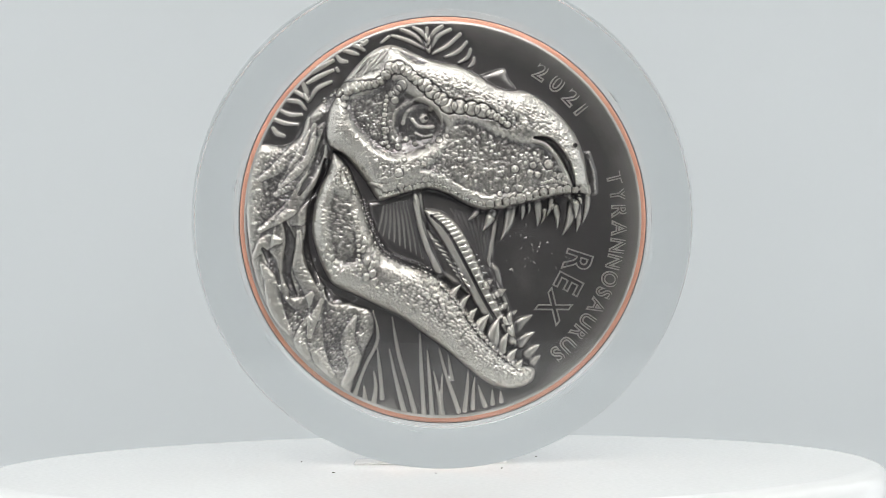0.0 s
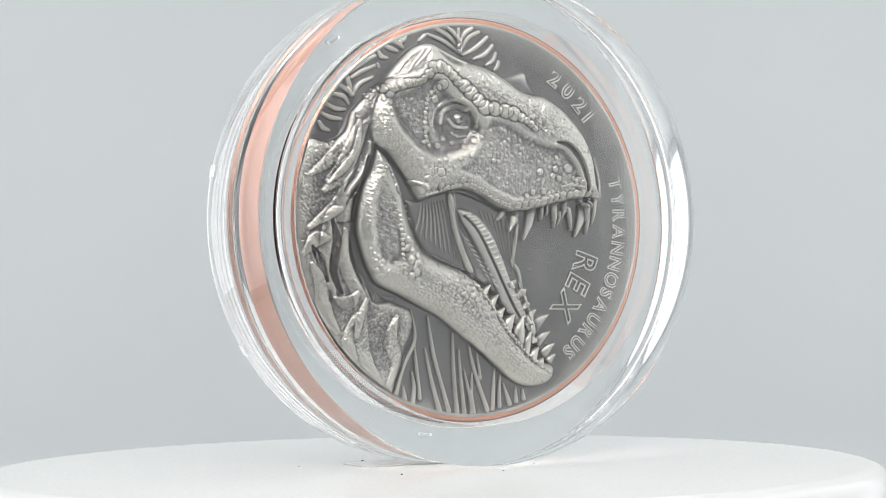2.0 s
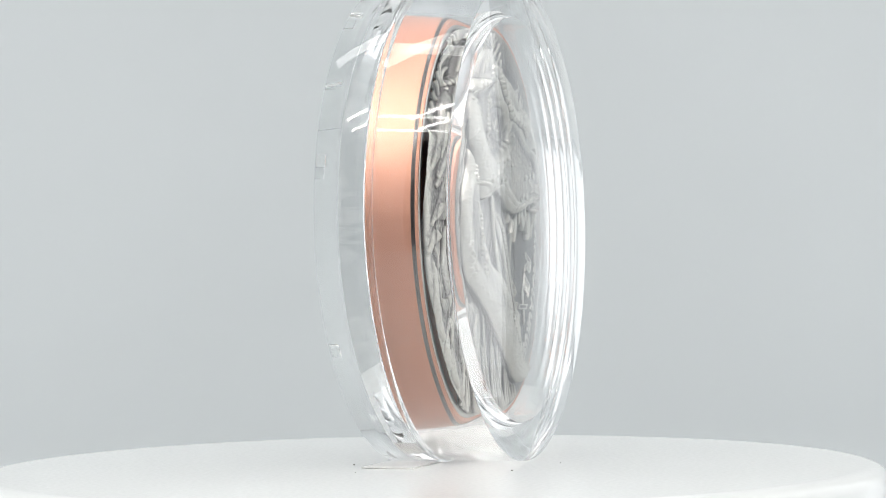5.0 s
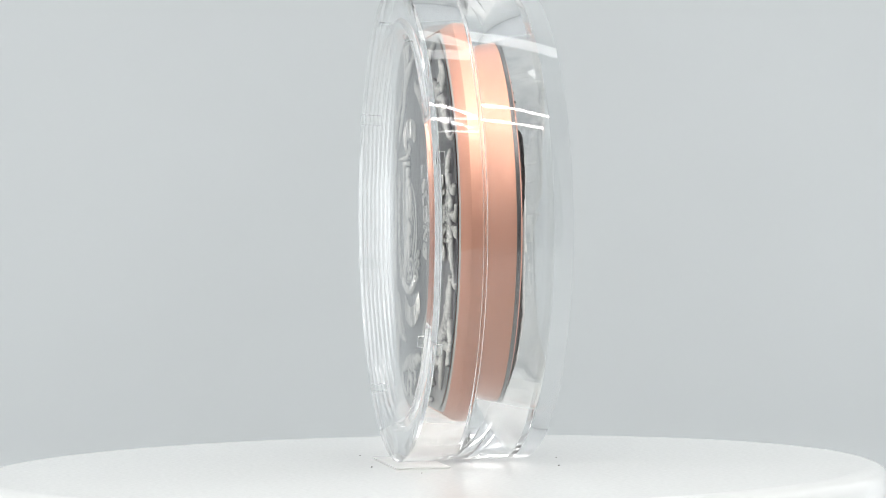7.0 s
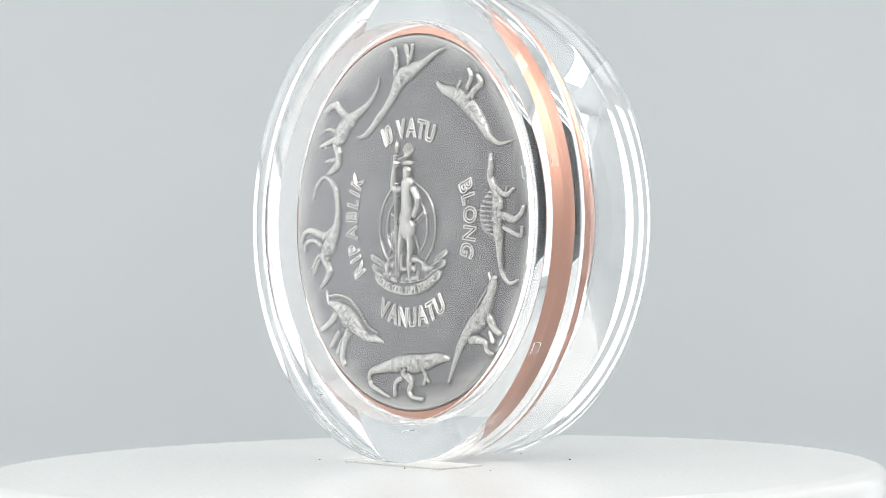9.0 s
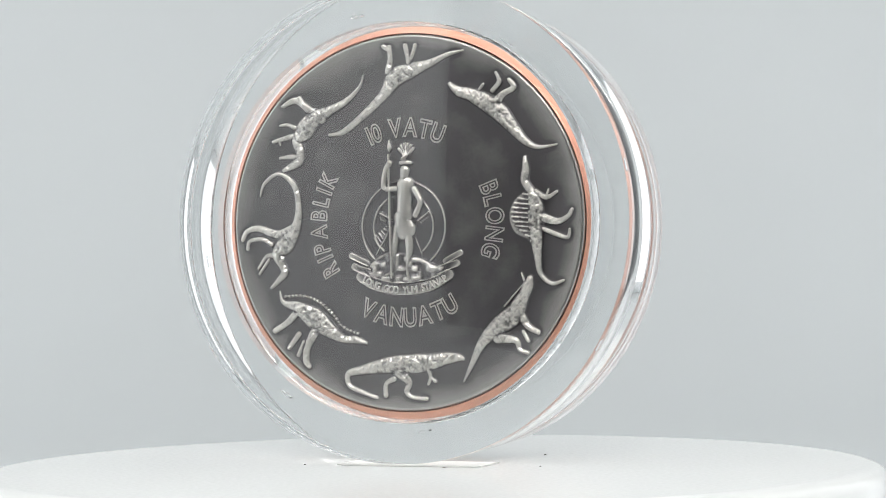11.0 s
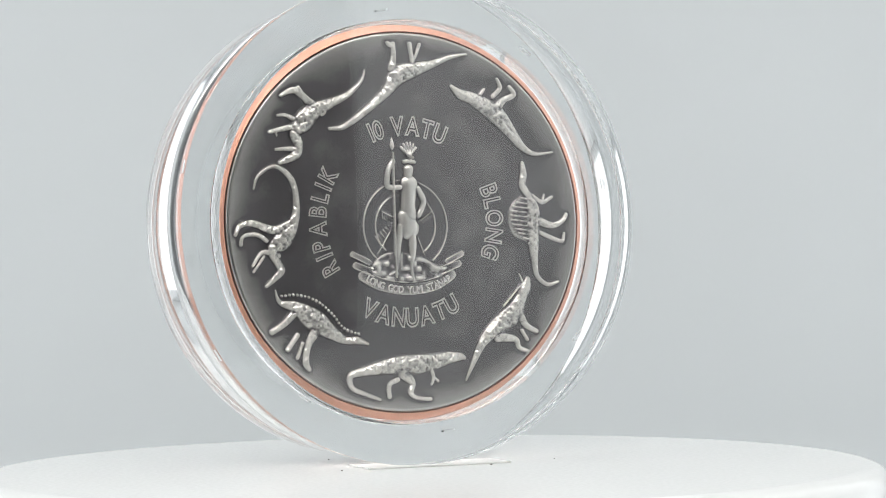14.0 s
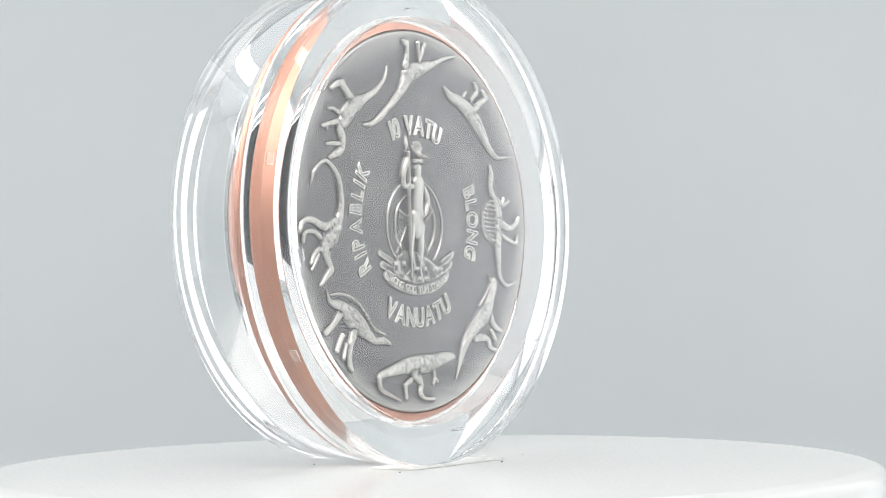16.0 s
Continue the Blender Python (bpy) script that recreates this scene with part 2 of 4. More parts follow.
def smooth_noise(rng, cell):
    """Soft random hills with the given spacing in millimetres, from -1 to 1."""
    n = int(2 * HALF * PITCH / cell) + 4
    g = rng.uniform(-1, 1, (n, n))
    f = np.arange(2 * HALF + 1) * PITCH / cell
    i = f.astype(int)
    t = f - i
    t = t * t * (3 - 2 * t)
    a = g[np.ix_(i, i)] * (1 - t)[None, :] + g[np.ix_(i, i + 1)] * t[None, :]
    b = g[np.ix_(i + 1, i)] * (1 - t)[None, :] + g[np.ix_(i + 1, i + 1)] * t[None, :]
    return a * (1 - t)[:, None] + b * t[:, None]


def blurred(h, r):
    for _ in range(2):
        for ax in (0, 1):
            c = np.cumsum(np.concatenate([np.repeat(np.take(h, [0], ax), r + 1, ax), h, np.repeat(np.take(h, [-1], ax), r, ax)], ax), ax)
            n = h.shape[ax]
            h = (np.take(c, np.arange(2 * r + 1, 2 * r + 1 + n), ax) - np.take(c, np.arange(n), ax)) / (2 * r + 1)
    return h


class Relief:
    """Heights in millimetres over the coin's field."""

    def __init__(self, seed):
        self.h = np.zeros((2 * HALF + 1, 2 * HALF + 1))
        self.rng = np.random.default_rng(seed)
        self.h += 0.004 * smooth_noise(self.rng, 0.25)

    def window(self, pts, pad):
        p = np.array(pts)
        lo = np.clip(((p[:, :2].min(0) - pad) / PITCH).astype(int) + HALF, 0, 2 * HALF)
        hi = np.clip(((p[:, :2].max(0) + pad) / PITCH).astype(int) + HALF + 2, 1, 2 * HALF + 1)
        s = (slice(lo[1], hi[1]), slice(lo[0], hi[0]))
        x, y = np.meshgrid(AXIS[s[1]], AXIS[s[0]])
        return s, x, y

    def line_distance(self, p, x, y, closed):
        """Distance to a line and the line's own half width there."""
        best, wide = np.full(x.shape, 1e9), np.zeros(x.shape)
        k = len(p)
        for i in range(k if closed else k - 1):
            a, b = p[i], p[(i + 1) % k]
            d = b[:2] - a[:2]
            q = max(d @ d, 1e-9)
            t = np.clip(((x - a[0]) * d[0] + (y - a[1]) * d[1]) / q, 0, 1)
            e = np.hypot(x - a[0] - t * d[0], y - a[1] - t * d[1])
            near = e < best
            best = np.where(near, e, best)
            if len(a) > 2:
                wide = np.where(near, a[2] + t * (b[2] - a[2]), wide)
        return best, wide

    def area(self, pts, pad=0.3):
        p = curve_through(pts, True)
        s, x, y = self.window(p, pad)
        d, _ = self.line_distance(p, x, y, True)
        inside = np.zeros(x.shape, bool)
        for i in range(len(p)):
            a, b = p[i], p[(i + 1) % len(p)]
            cross = (a[1] > y) != (b[1] > y)
            inside ^= cross & (x < (b[0] - a[0]) * (y - a[1]) / (b[1] - a[1] + 1e-12) + a[0])
        return s, x, y, np.where(inside, d, -d)

    def swell(self, pts, height, edge, base=0.0):
        """A rounded body that stands on the base height."""
        s, x, y, d = self.area(pts)
        t = 1 - np.clip(d / edge, 0, 1)
        body = base + height * np.sqrt(1 - t * t)
        self.h[s] = np.where(d > 0, np.maximum(self.h[s], body), self.h[s])

    def press(self, pts, depth, edge):
        """Sinks an area by the depth, over a soft edge."""
        s, x, y, d = self.area(pts)
        t = np.clip(d / edge, 0, 1)
        self.h[s] -= depth * t * t * (3 - 2 * t)

    def stroke(self, pts, height, sink=False, lift=None):
        """A round rod along points of (x, y, half width); a groove where sink is set."""
        p = curve_through(pts, False, 5)
        s, x, y = self.window(p, p[:, 2].max() + 0.2)
        d, w = self.line_distance(p, x, y, False)
        t = np.clip(1 - (d / np.maximum(w, 0.05)) ** 2, 0, 1)
        if sink:
            self.h[s] -= height * t
        elif lift is None:
            self.h[s] += height * np.sqrt(t)
        else:
            self.h[s] = np.where(t > 0, np.maximum(self.h[s], lift + height * np.sqrt(t) * np.minimum(1, w / 1.0) ** 0.5), self.h[s])

    def bead(self, x0, y0, r, height, stretch=1.0, turn=0.0):
        s, x, y = self.window([(x0, y0)], r * max(stretch, 1) + 0.2)
        c, n = math.cos(turn), math.sin(turn)
        u, v = (x - x0) * c + (y - y0) * n, -(x - x0) * n + (y - y0) * c
        q = (u / (r * stretch)) ** 2 + (v / r) ** 2
        self.h[s] += height * np.sqrt(np.clip(1 - q, 0, 1)) - 0.35 * height * np.exp(-((np.sqrt(q) - 1.08) / 0.12) ** 2)

    def beads(self, pts, count, r, height, jitter=0.15, stretch=1.0):
        p = curve_through(pts, False, 12)[:, :2]
        run = np.concatenate([[0], np.cumsum(np.hypot(*np.diff(p, axis=0).T))])
        for k in range(count):
            q = run[-1] * (k + 0.5) / count
            x, y = np.interp(q, run, p[:, 0]), np.interp(q, run, p[:, 1])
            dx, dy = np.interp(q + 0.1, run, p[:, 0]) - x, np.interp(q + 0.1, run, p[:, 1]) - y
            j = self.rng.uniform(-jitter, jitter, 3)
            self.bead(x + j[0] * r, y + j[1] * r, r * (1 + j[2]), height, stretch, math.atan2(dy, dx))

    def scales(self, pts, cell, height, keep=1.0, stretch=1.0, turn=0.0, edge=0.6):
        """Many small rounded scales over an area, on a shaken grid."""
        s, x, y, d = self.area(pts)
        c, n = math.cos(turn), math.sin(turn)
        u, v = ((x * c + y * n) / stretch) / cell, (-x * n + y * c) / cell
        iu, iv = np.floor(u).astype(int), np.floor(v).astype(int)
        size = 64
        ju, jv = self.rng.uniform(0.15, 0.85, (2, size, size))
        big = self.rng.uniform(0.65, 1.0, (size, size)) * (self.rng.uniform(0, 1, (size, size)) < keep)
        out = np.zeros(x.shape)
        for a in (-1, 0, 1):
            for b in (-1, 0, 1):
                m, o = (iu + a) % size, (iv + b) % size
                e = ((u - iu - a - ju[m, o]) ** 2 + (v - iv - b - jv[m, o]) ** 2) / (0.52 * np.maximum(big[m, o], 0.01)) ** 2
                out = np.maximum(out, big[m, o] * np.sqrt(np.clip(1 - e, 0, 1)))
        self.h[s] += height * out * np.clip(d / edge, 0, 1)

    def rough(self, pts, cell, height, edge=0.5):
        s, x, y, d = self.area(pts)
        self.h[s] += height * smooth_noise(self.rng, cell)[s] * np.clip(d / edge, 0, 1)

    def tooth(self, bx, by, tx, ty, w, height, lift=None):
        self.stroke([(bx, by, w), ((bx + tx) / 2 + (by - ty) * 0.06, (by + ty) / 2 + (tx - bx) * 0.06, w * 0.72), (tx, ty, 0.07)], height, lift=lift)

    def mesh(self, name, radius, z0, mat, parent, label):
        """The worked face as one mesh; its rub and painted recess shade follow how far a spot stands above its
        surroundings.
        """
        n = 2 * HALF + 1
        x, y = np.meshgrid(AXIS, AXIS)
        # the field is dished: it climbs gently to the rim
        h = np.maximum(self.h, -0.2) + 0.014 * np.maximum(np.hypot(x, y) - (radius - 6.0), 0) ** 2
        ok = np.hypot(x, y) < radius
        index = np.full((n, n), -1)
        index[ok] = np.arange(ok.sum())
        quad = np.stack([index[:-1, :-1], index[:-1, 1:], index[1:, 1:], index[1:, :-1]], -1).reshape(-1, 4)
        quad = quad[(quad >= 0).all(1)]
        co = np.stack([x[ok] * MM, y[ok] * MM, z0 + h[ok] * MM], 1)
        me = bpy.data.meshes.new(name)
        me.vertices.add(len(co))
        me.vertices.foreach_set("co", co.ravel())
        me.loops.add(quad.size)
        me.loops.foreach_set("vertex_index", quad.ravel().astype(np.int32))
        me.polygons.add(len(quad))
        me.polygons.foreach_set("loop_start", np.arange(0, quad.size, 4, dtype=np.int32))
        me.polygons.foreach_set("loop_total", np.full(len(quad), 4, dtype=np.int32))
        me.polygons.foreach_set("use_smooth", np.ones(len(quad), bool))
        wear_and_light = np.clip(0.42 + 3.4 * (self.h - blurred(self.h, 5)) + 0.8 * (self.h - blurred(self.h, 22)), 0, 1) * 0.72 + 0.28 * np.clip(self.h / 2.2, 0, 1)
        # brighter colour next to the rim paints in the light the dished field mirrors
        wear_and_light = np.clip(wear_and_light + 0.26 * np.clip((np.hypot(x, y) - radius + 3.6) / 3.6, 0, 1) ** 1.6, 0, 1)
        me.attributes.new("polish_and_light", "FLOAT", "POINT").data.foreach_set("value", wear_and_light[ok].astype(np.float32))
        me.materials.append(mat)
        me.update(calc_edges=True)
        me.validate()
        ob = new(name, me)
        ob.parent = parent
        return tagged(ob, label=label)


def front_relief():
    r = Relief(4)
    sky = [(-28.34, 26.71), (28.61, 26.15), (28.08, -28.47), (-28.87, -27.92)]
    r.rough(sky, 1.6, 0.012)
    # nicks in the open field
    for _ in range(34):
        x, y = F1(r.rng.uniform(890, 1010), r.rng.uniform(400, 480))
        r.bead(x, y, r.rng.uniform(0.07, 0.13), 0.09, r.rng.uniform(1, 2.5), r.rng.uniform(0, 3))
    # fern leaflets behind the head
    for leaf in ([(-23.58, 14.45), (-21.96, 13.79), (-20.25, 13.61)], [(-22.59, 15.65), (-21.13, 14.99), (-19.67, 14.97)], [(-21.52, 17.00), (-19.89, 16.74), (-19.01, 15.77)], [(-20.45, 18.28), (-19.48, 17.70), (-18.67, 16.89)],
                 [(-19.38, 19.55), (-18.90, 18.18), (-18.67, 16.89)], [(-18.43, 16.89), (-17.35, 18.57), (-15.39, 19.51)], [(-18.65, 19.38), (-17.17, 20.25), (-15.13, 21.12)], [(-18.97, 20.11), (-17.00, 21.46), (-15.04, 22.48)],
                 [(-23.59, 13.09), (-23.03, 12.36), (-22.14, 12.03)], [(-14.46, 23.04), (-13.98, 22.47), (-13.17, 22.30)], [(-13.40, 23.83), (-12.42, 23.58), (-11.61, 23.33)], [(-12.25, 24.62), (-11.44, 24.37), (-10.71, 23.89)], [(-11.27, 25.10), (-10.78, 24.77), (-10.29, 25.17)],
                 [(-14.56, 21.35), (-14.40, 21.03)]):
        r.stroke([(*leaf[0], 0.28), *[(*q, 0.42) for q in leaf[1:-1]], (*leaf[-1], 0.3)], 0.42)
    for leaf in ([(-6.70, 25.85), (-4.27, 25.11), (-1.84, 23.72)], [(-8.18, 24.91), (-7.19, 25.70)], [(-5.39, 26.73), (-3.45, 25.82), (-2.00, 24.36)], [(-3.68, 26.95), (-2.63, 26.30), (-1.83, 25.16)], [(-1.52, 23.55), (-0.36, 25.63), (1.44, 26.58)], [(-1.03, 23.31), (0.93, 24.33), (2.82, 25.92)],
                 [(0.75, 22.81), (2.47, 23.52), (3.70, 24.79)], [(2.70, 21.99), (3.84, 22.70), (4.26, 23.74)], [(3.99, 21.33), (4.57, 21.89), (4.74, 22.53)], [(-1.67, 24.68), (-0.84, 26.20), (0.31, 27.07)], [(-1.81, 26.85), (-1.75, 25.24), (-1.60, 23.48)]):
        r.stroke([(*leaf[0], 0.25), *[(*q, 0.40) for q in leaf[1:-1]], (*leaf[-1], 0.28)], 0.42)
    # reeds below the jaw
    for reed in ([(-9.93, -12.68), (-9.32, -16.70), (-11.14, -20.46), (-12.56, -24.22)], [(-9.41, -17.82), (-9.11, -20.88), (-8.83, -24.90)], [(-7.25, -13.67), (-6.49, -18.50), (-5.47, -22.36), (-4.29, -26.87)], [(-7.70, -18.16), (-6.85, -22.35), (-5.75, -26.86)],
                 [(-3.37, -15.95), (-3.26, -20.94), (-2.99, -27.05)], [(-2.42, -18.37), (-2.13, -22.55), (-1.85, -27.22)], [(-0.86, -17.43), (0.08, -21.45), (1.89, -26.93)], [(0.51, -18.97), (0.96, -22.42)], [(-0.33, -21.77), (-0.53, -24.98), (-0.39, -27.23)],
                 [(-1.55, -21.36), (-1.01, -24.17), (-0.63, -27.15)], [(3.34, -20.84), (3.06, -24.21), (2.71, -26.78)], [(4.22, -22.13), (3.95, -24.22), (3.85, -26.47)], [(4.69, -23.43), (5.17, -25.04), (5.56, -26.17)], [(6.64, -24.09), (6.62, -25.85)], [(7.78, -24.26), (7.85, -25.54)],
                 [(-11.33, -23.27), (-11.19, -25.04)], [(-9.93, -21.27), (-9.63, -23.29), (-9.97, -25.53)]):
        r.stroke([(*reed[0], 0.14), *[(*q, 0.34) for q in reed[1:-1]], (*reed[-1], 0.40)], 0.5)
    # neck with its folds
    neck = [(-25.24, 10.77), (-22.40, 10.58), (-19.94, 11.92), (-18.69, 14.80), (-16.23, 17.11), (-14.43, 18.14), (-14.00, 12.11), (-15.24, 9.55), (-16.16, 7.31), (-17.49, 4.75), (-18.65, 2.35), (-18.86, -2.31), (-18.09, -6.33), (-16.32, -9.32), (-13.25, -11.36), (-10.17, -12.67), (-9.71, -15.25), (-11.13, -18.61), (-12.13, -21.25), (-13.54, -24.37), (-16.13, -22.74), (-19.36, -19.98), (-22.42, -16.49), (-24.82, -12.29), (-26.55, -7.05), (-27.32, -2.22), (-27.51, 3.40), (-26.65, 8.21)]
    r.swell(neck, 0.95, 1.6)
    r.rough(neck, 1.5, 0.08)
    r.rough(neck, 0.45, 0.04)
    r.rough(neck, 0.22, 0.04)
    for fold in ([(-14.96, 14.13), (-16.93, 12.14), (-18.27, 8.53), (-20.82, 5.59), (-23.28, 3.76)], [(-16.29, 10.36), (-16.73, 7.31), (-19.11, 4.93), (-21.43, 1.58), (-25.52, -1.28)], [(-18.70, 14.40), (-19.71, 10.96), (-22.01, 8.17), (-25.29, 5.95)], [(-17.73, 13.35), (-18.74, 10.39), (-20.39, 7.35), (-22.69, 4.96)],
                 [(-17.83, 3.31), (-19.81, 0.60), (-21.92, 0.46), (-22.93, -2.27), (-23.13, -6.28), (-21.87, -10.79)], [(-21.87, -10.95), (-19.76, -11.62), (-18.45, -10.34)], [(-26.37, -4.80), (-24.56, -2.89), (-22.77, -2.75)], [(-20.07, -1.65), (-20.04, -6.31), (-18.77, -9.38), (-17.97, -11.55), (-18.83, -16.13)],
                 [(-25.25, -6.26), (-23.97, -8.68), (-23.43, -12.30), (-21.59, -15.54)], [(-16.99, -11.16), (-18.00, -14.77), (-17.56, -18.79), (-15.79, -21.62)], [(-18.97, -13.55), (-19.98, -16.76), (-19.02, -19.18)], [(-12.46, -13.62), (-13.47, -16.82), (-12.52, -20.04), (-14.02, -22.92)]):
        r.stroke([(*fold[0], 0.35), *[(*q, 1.05) for q in fold[1:-1]], (*fold[-1], 0.4)], 0.30)
    for cut in ([(-22.09, -0.27), (-21.31, -3.09), (-22.00, -7.10), (-20.73, -10.32)], [(-18.84, -0.70), (-18.88, -4.72), (-17.70, -8.74)], [(-25.22, -3.85), (-23.78, -5.87), (-22.99, -8.69)], [(-16.49, -9.56), (-15.28, -11.18), (-12.44, -11.05)], [(-16.11, 12.77), (-17.79, 7.32), (-20.02, 3.73)],
                [(-16.31, 8.51), (-17.00, 4.91), (-17.84, 1.70), (-17.88, -2.32), (-17.27, -6.34), (-15.67, -8.76)]):
        r.stroke([(*cut[0], 0.3), *[(*q, 0.8) for q in cut[1:-1]], (*cut[-1], 0.3)], 0.42, True)
    r.scales([(-26.07, 9.41), (-19.95, 11.36), (-16.32, 8.11), (-20.43, 3.33), (-26.17, -0.63), (-26.93, 5.00)], 0.42, 0.07, 0.95, 1.6, -0.6)
    r.scales([(-20.58, -11.93), (-10.83, -13.23), (-11.29, -18.45), (-13.77, -22.44), (-18.22, -19.99), (-22.24, -15.13)], 0.4, 0.08, 0.95, 1.5, 0.7)
    # mouth
    r.swell([(-8.72, 2.74), (-3.67, 3.73), (-2.82, -0.86), (-1.63, -4.08), (-0.20, -7.63), (-4.25, -6.31), (-7.49, -4.67), (-9.41, -1.43), (-10.52, 2.27)], 0.5, 0.8)
    for k in range(11):
        a, b = np.array(F1(690 + 5.5 * k, 366 - 1.2 * k)), np.array(F1(680 + 9.5 * k, 412 + 5.5 * k))
        r.stroke([(*a, 0.12), (*((a + b) / 2 + (0.12, 0)), 0.22), (*b, 0.12)], 0.1)
    r.swell([(-3.18, 3.65), (0.72, 2.97), (4.77, 1.00), (7.52, -0.31), (7.00, -4.17), (6.57, -6.57), (7.44, -8.83), (9.12, -12.22), (9.88, -17.05), (7.04, -16.22), (3.04, -9.75), (-0.17, -4.90), (-2.16, -0.86)], 0.28, 0.5)
    for k in range(9):
        a, b = np.array(F1(806 + 9 * k, 372 + 3 * k)), np.array(F1(838 + 5 * k, 440 + 4 * k))
        r.stroke([(*a, 0.1), (*((a + b) / 2), 0.25), (*b, 0.1)], 0.1)
    r.stroke([(*q, 0.42) for q in [(7.52, -0.31), (6.84, -4.16), (6.57, -6.25), (7.45, -7.38), (7.92, -9.80), (8.95, -12.62), (9.64, -17.05)]], 0.35)
    r.stroke([(*q, 0.75) for q in [(-3.50, 3.65), (-2.97, -0.45), (-1.79, -4.08), (-0.36, -7.79)]], 0.75)
    tongue = [(-2.55, 1.39), (-0.11, 1.05), (2.47, -1.07), (4.39, -4.78), (6.14, -8.98), (8.69, -13.82), (10.12, -17.53), (7.85, -17.19), (4.80, -12.82), (2.40, -8.30), (0.01, -3.45), (-2.08, -0.06)]
    r.swell(tongue, 0.95, 0.9, 0.2)
    r.swell([(-2.41, -1.18), (-0.16, -3.45), (2.41, -7.50), (4.48, -11.53), (1.82, -9.42), (-0.52, -7.47), (-1.79, -4.24)], 0.7, 0.8, 0.1)
    for k in range(22):
        t = k / 21
        x, y = 772 + 118 * t, 374 + 196 * t - 26 * math.sin(3.1 * t)
        a, b = F1(x - 3, y + 8), F1(x + 15, y + 3)
        r.stroke([(*a, 0.14), (*b, 0.24)], 0.12)
    r.stroke([(*q, 0.26) for q in [(-1.58, 0.42), (0.67, -1.85), (3.23, -6.54), (5.63, -11.38), (8.67, -16.63)]], 0.4, True)
    for k in range(9):
        a, b = F1(774 + 6 * k, 424 + 9 * k), F1(788 + 6 * k, 428 + 10 * k)
        r.stroke([(*a, 0.12), (*b, 0.22)], 0.2)
    # far row of lower teeth
    for q in ([(6.13, -9.38), (6.87, -8.66)], [(7.42, -10.76), (8.73, -10.05)], [(8.22, -12.45), (8.96, -11.98)], [(8.93, -14.31), (10.25, -12.95)], [(9.82, -15.60), (12.36, -13.70)], [(10.61, -17.54), (12.58, -16.11)], [(11.65, -19.15), (13.29, -17.89)], [(12.29, -20.29), (13.36, -19.41)]):
        w = 0.35 + 0.018 * math.dist(q[0], q[1]) * 10
        r.tooth(*q[0], *q[1], w * 1.1, 0.6)
    # lower jaw
    jaw = [(-15.24, 9.55), (-13.55, 8.25), (-12.19, 5.66), (-11.32, 3.24), (-10.69, 0.83), (-9.74, -1.99), (-8.30, -4.50), (-5.71, -5.97), (-2.47, -7.13), (-0.04, -8.60), (1.89, -10.70), (3.50, -12.81), (5.42, -15.24), (7.52, -17.67), (9.94, -19.94), (12.37, -20.93), (12.60, -22.06), (11.86, -23.17), (9.73, -23.88), (7.30, -23.69), (5.35, -22.71), (3.25, -21.00), (0.51, -18.64), (-2.72, -16.20), (-5.95, -13.76), (-9.19, -12.12), (-12.43, -10.48), (-15.27, -9.17), (-16.63, -7.15), (-17.58, -4.73), (-18.36, -1.51), (-18.09, 1.70), (-17.25, 4.51), (-16.17, 6.67)]
    r.swell(jaw, 2.1, 2.6, 0.15)
    r.press([(-15.53, 4.89), (-12.29, 3.66), (-11.36, -0.77), (-9.93, -4.80), (-12.40, -7.19), (-15.64, -6.35), (-16.83, -2.33), (-16.87, 1.69)], 0.45, 1.6)
    r.scales([(-15.26, -8.77), (-8.35, -8.84), (-2.63, -7.29), (0.60, -9.33), (5.42, -15.40), (11.87, -21.49), (9.82, -23.64), (6.16, -22.80), (0.51, -18.16), (-7.57, -12.46)], 0.46, 0.13, 0.97, 1.3, -0.6, 0.5)
    r.scales([(-3.85, -7.11), (0.60, -8.92), (3.82, -13.13), (0.56, -13.74), (-2.67, -11.30)], 0.8, 0.22, 0.95, 1.0, 0.3)
    r.scales([(-16.76, 4.50), (-12.30, 3.25), (-11.13, -2.38), (-15.61, -3.14), (-17.62, -0.71)], 0.45, 0.07, 0.8, 2.6, -0.35)
    r.scales([(-17.06, -1.52), (-15.62, -3.94), (-13.86, -7.18), (-15.34, -8.77), (-16.94, -5.54)], 0.8, 0.3, 1.0, 1.2, 1.0)
    r.scales([(-11.94, -1.97), (-10.07, -2.39), (-8.71, -4.82), (-9.16, -8.43), (-11.19, -8.41), (-11.89, -5.59)], 0.95, 0.32, 1.0, 1.3, 1.2)
    r.beads([(-12.16, 0.68), (-11.86, -2.37), (-11.72, -4.79), (-11.59, -8.00)], 13, 0.30, 0.26)
    r.beads([(-14.05, 7.29), (-14.55, 5.53), (-13.91, 4.47)], 5, 0.36, 0.3)
    r.beads([(-13.56, 7.60), (-12.92, 6.31), (-12.28, 4.46), (-11.48, 3.08)], 7, 0.42, 0.32)
    r.beads([(-11.08, 3.08), (-10.37, 0.18), (-9.26, -2.80), (-7.74, -4.83), (-4.66, -6.14), (-1.42, -7.46)], 25, 0.40, 0.26)
    r.beads([(-0.21, -8.92), (2.20, -11.83), (4.61, -15.39), (7.43, -18.47), (11.71, -21.89)], 26, 0.42, 0.28, 0.1, 1.5)
    r.rough(jaw, 0.9, 0.05)
    r.rough(jaw, 0.4, 0.035)
    r.rough(jaw, 0.2, 0.04)
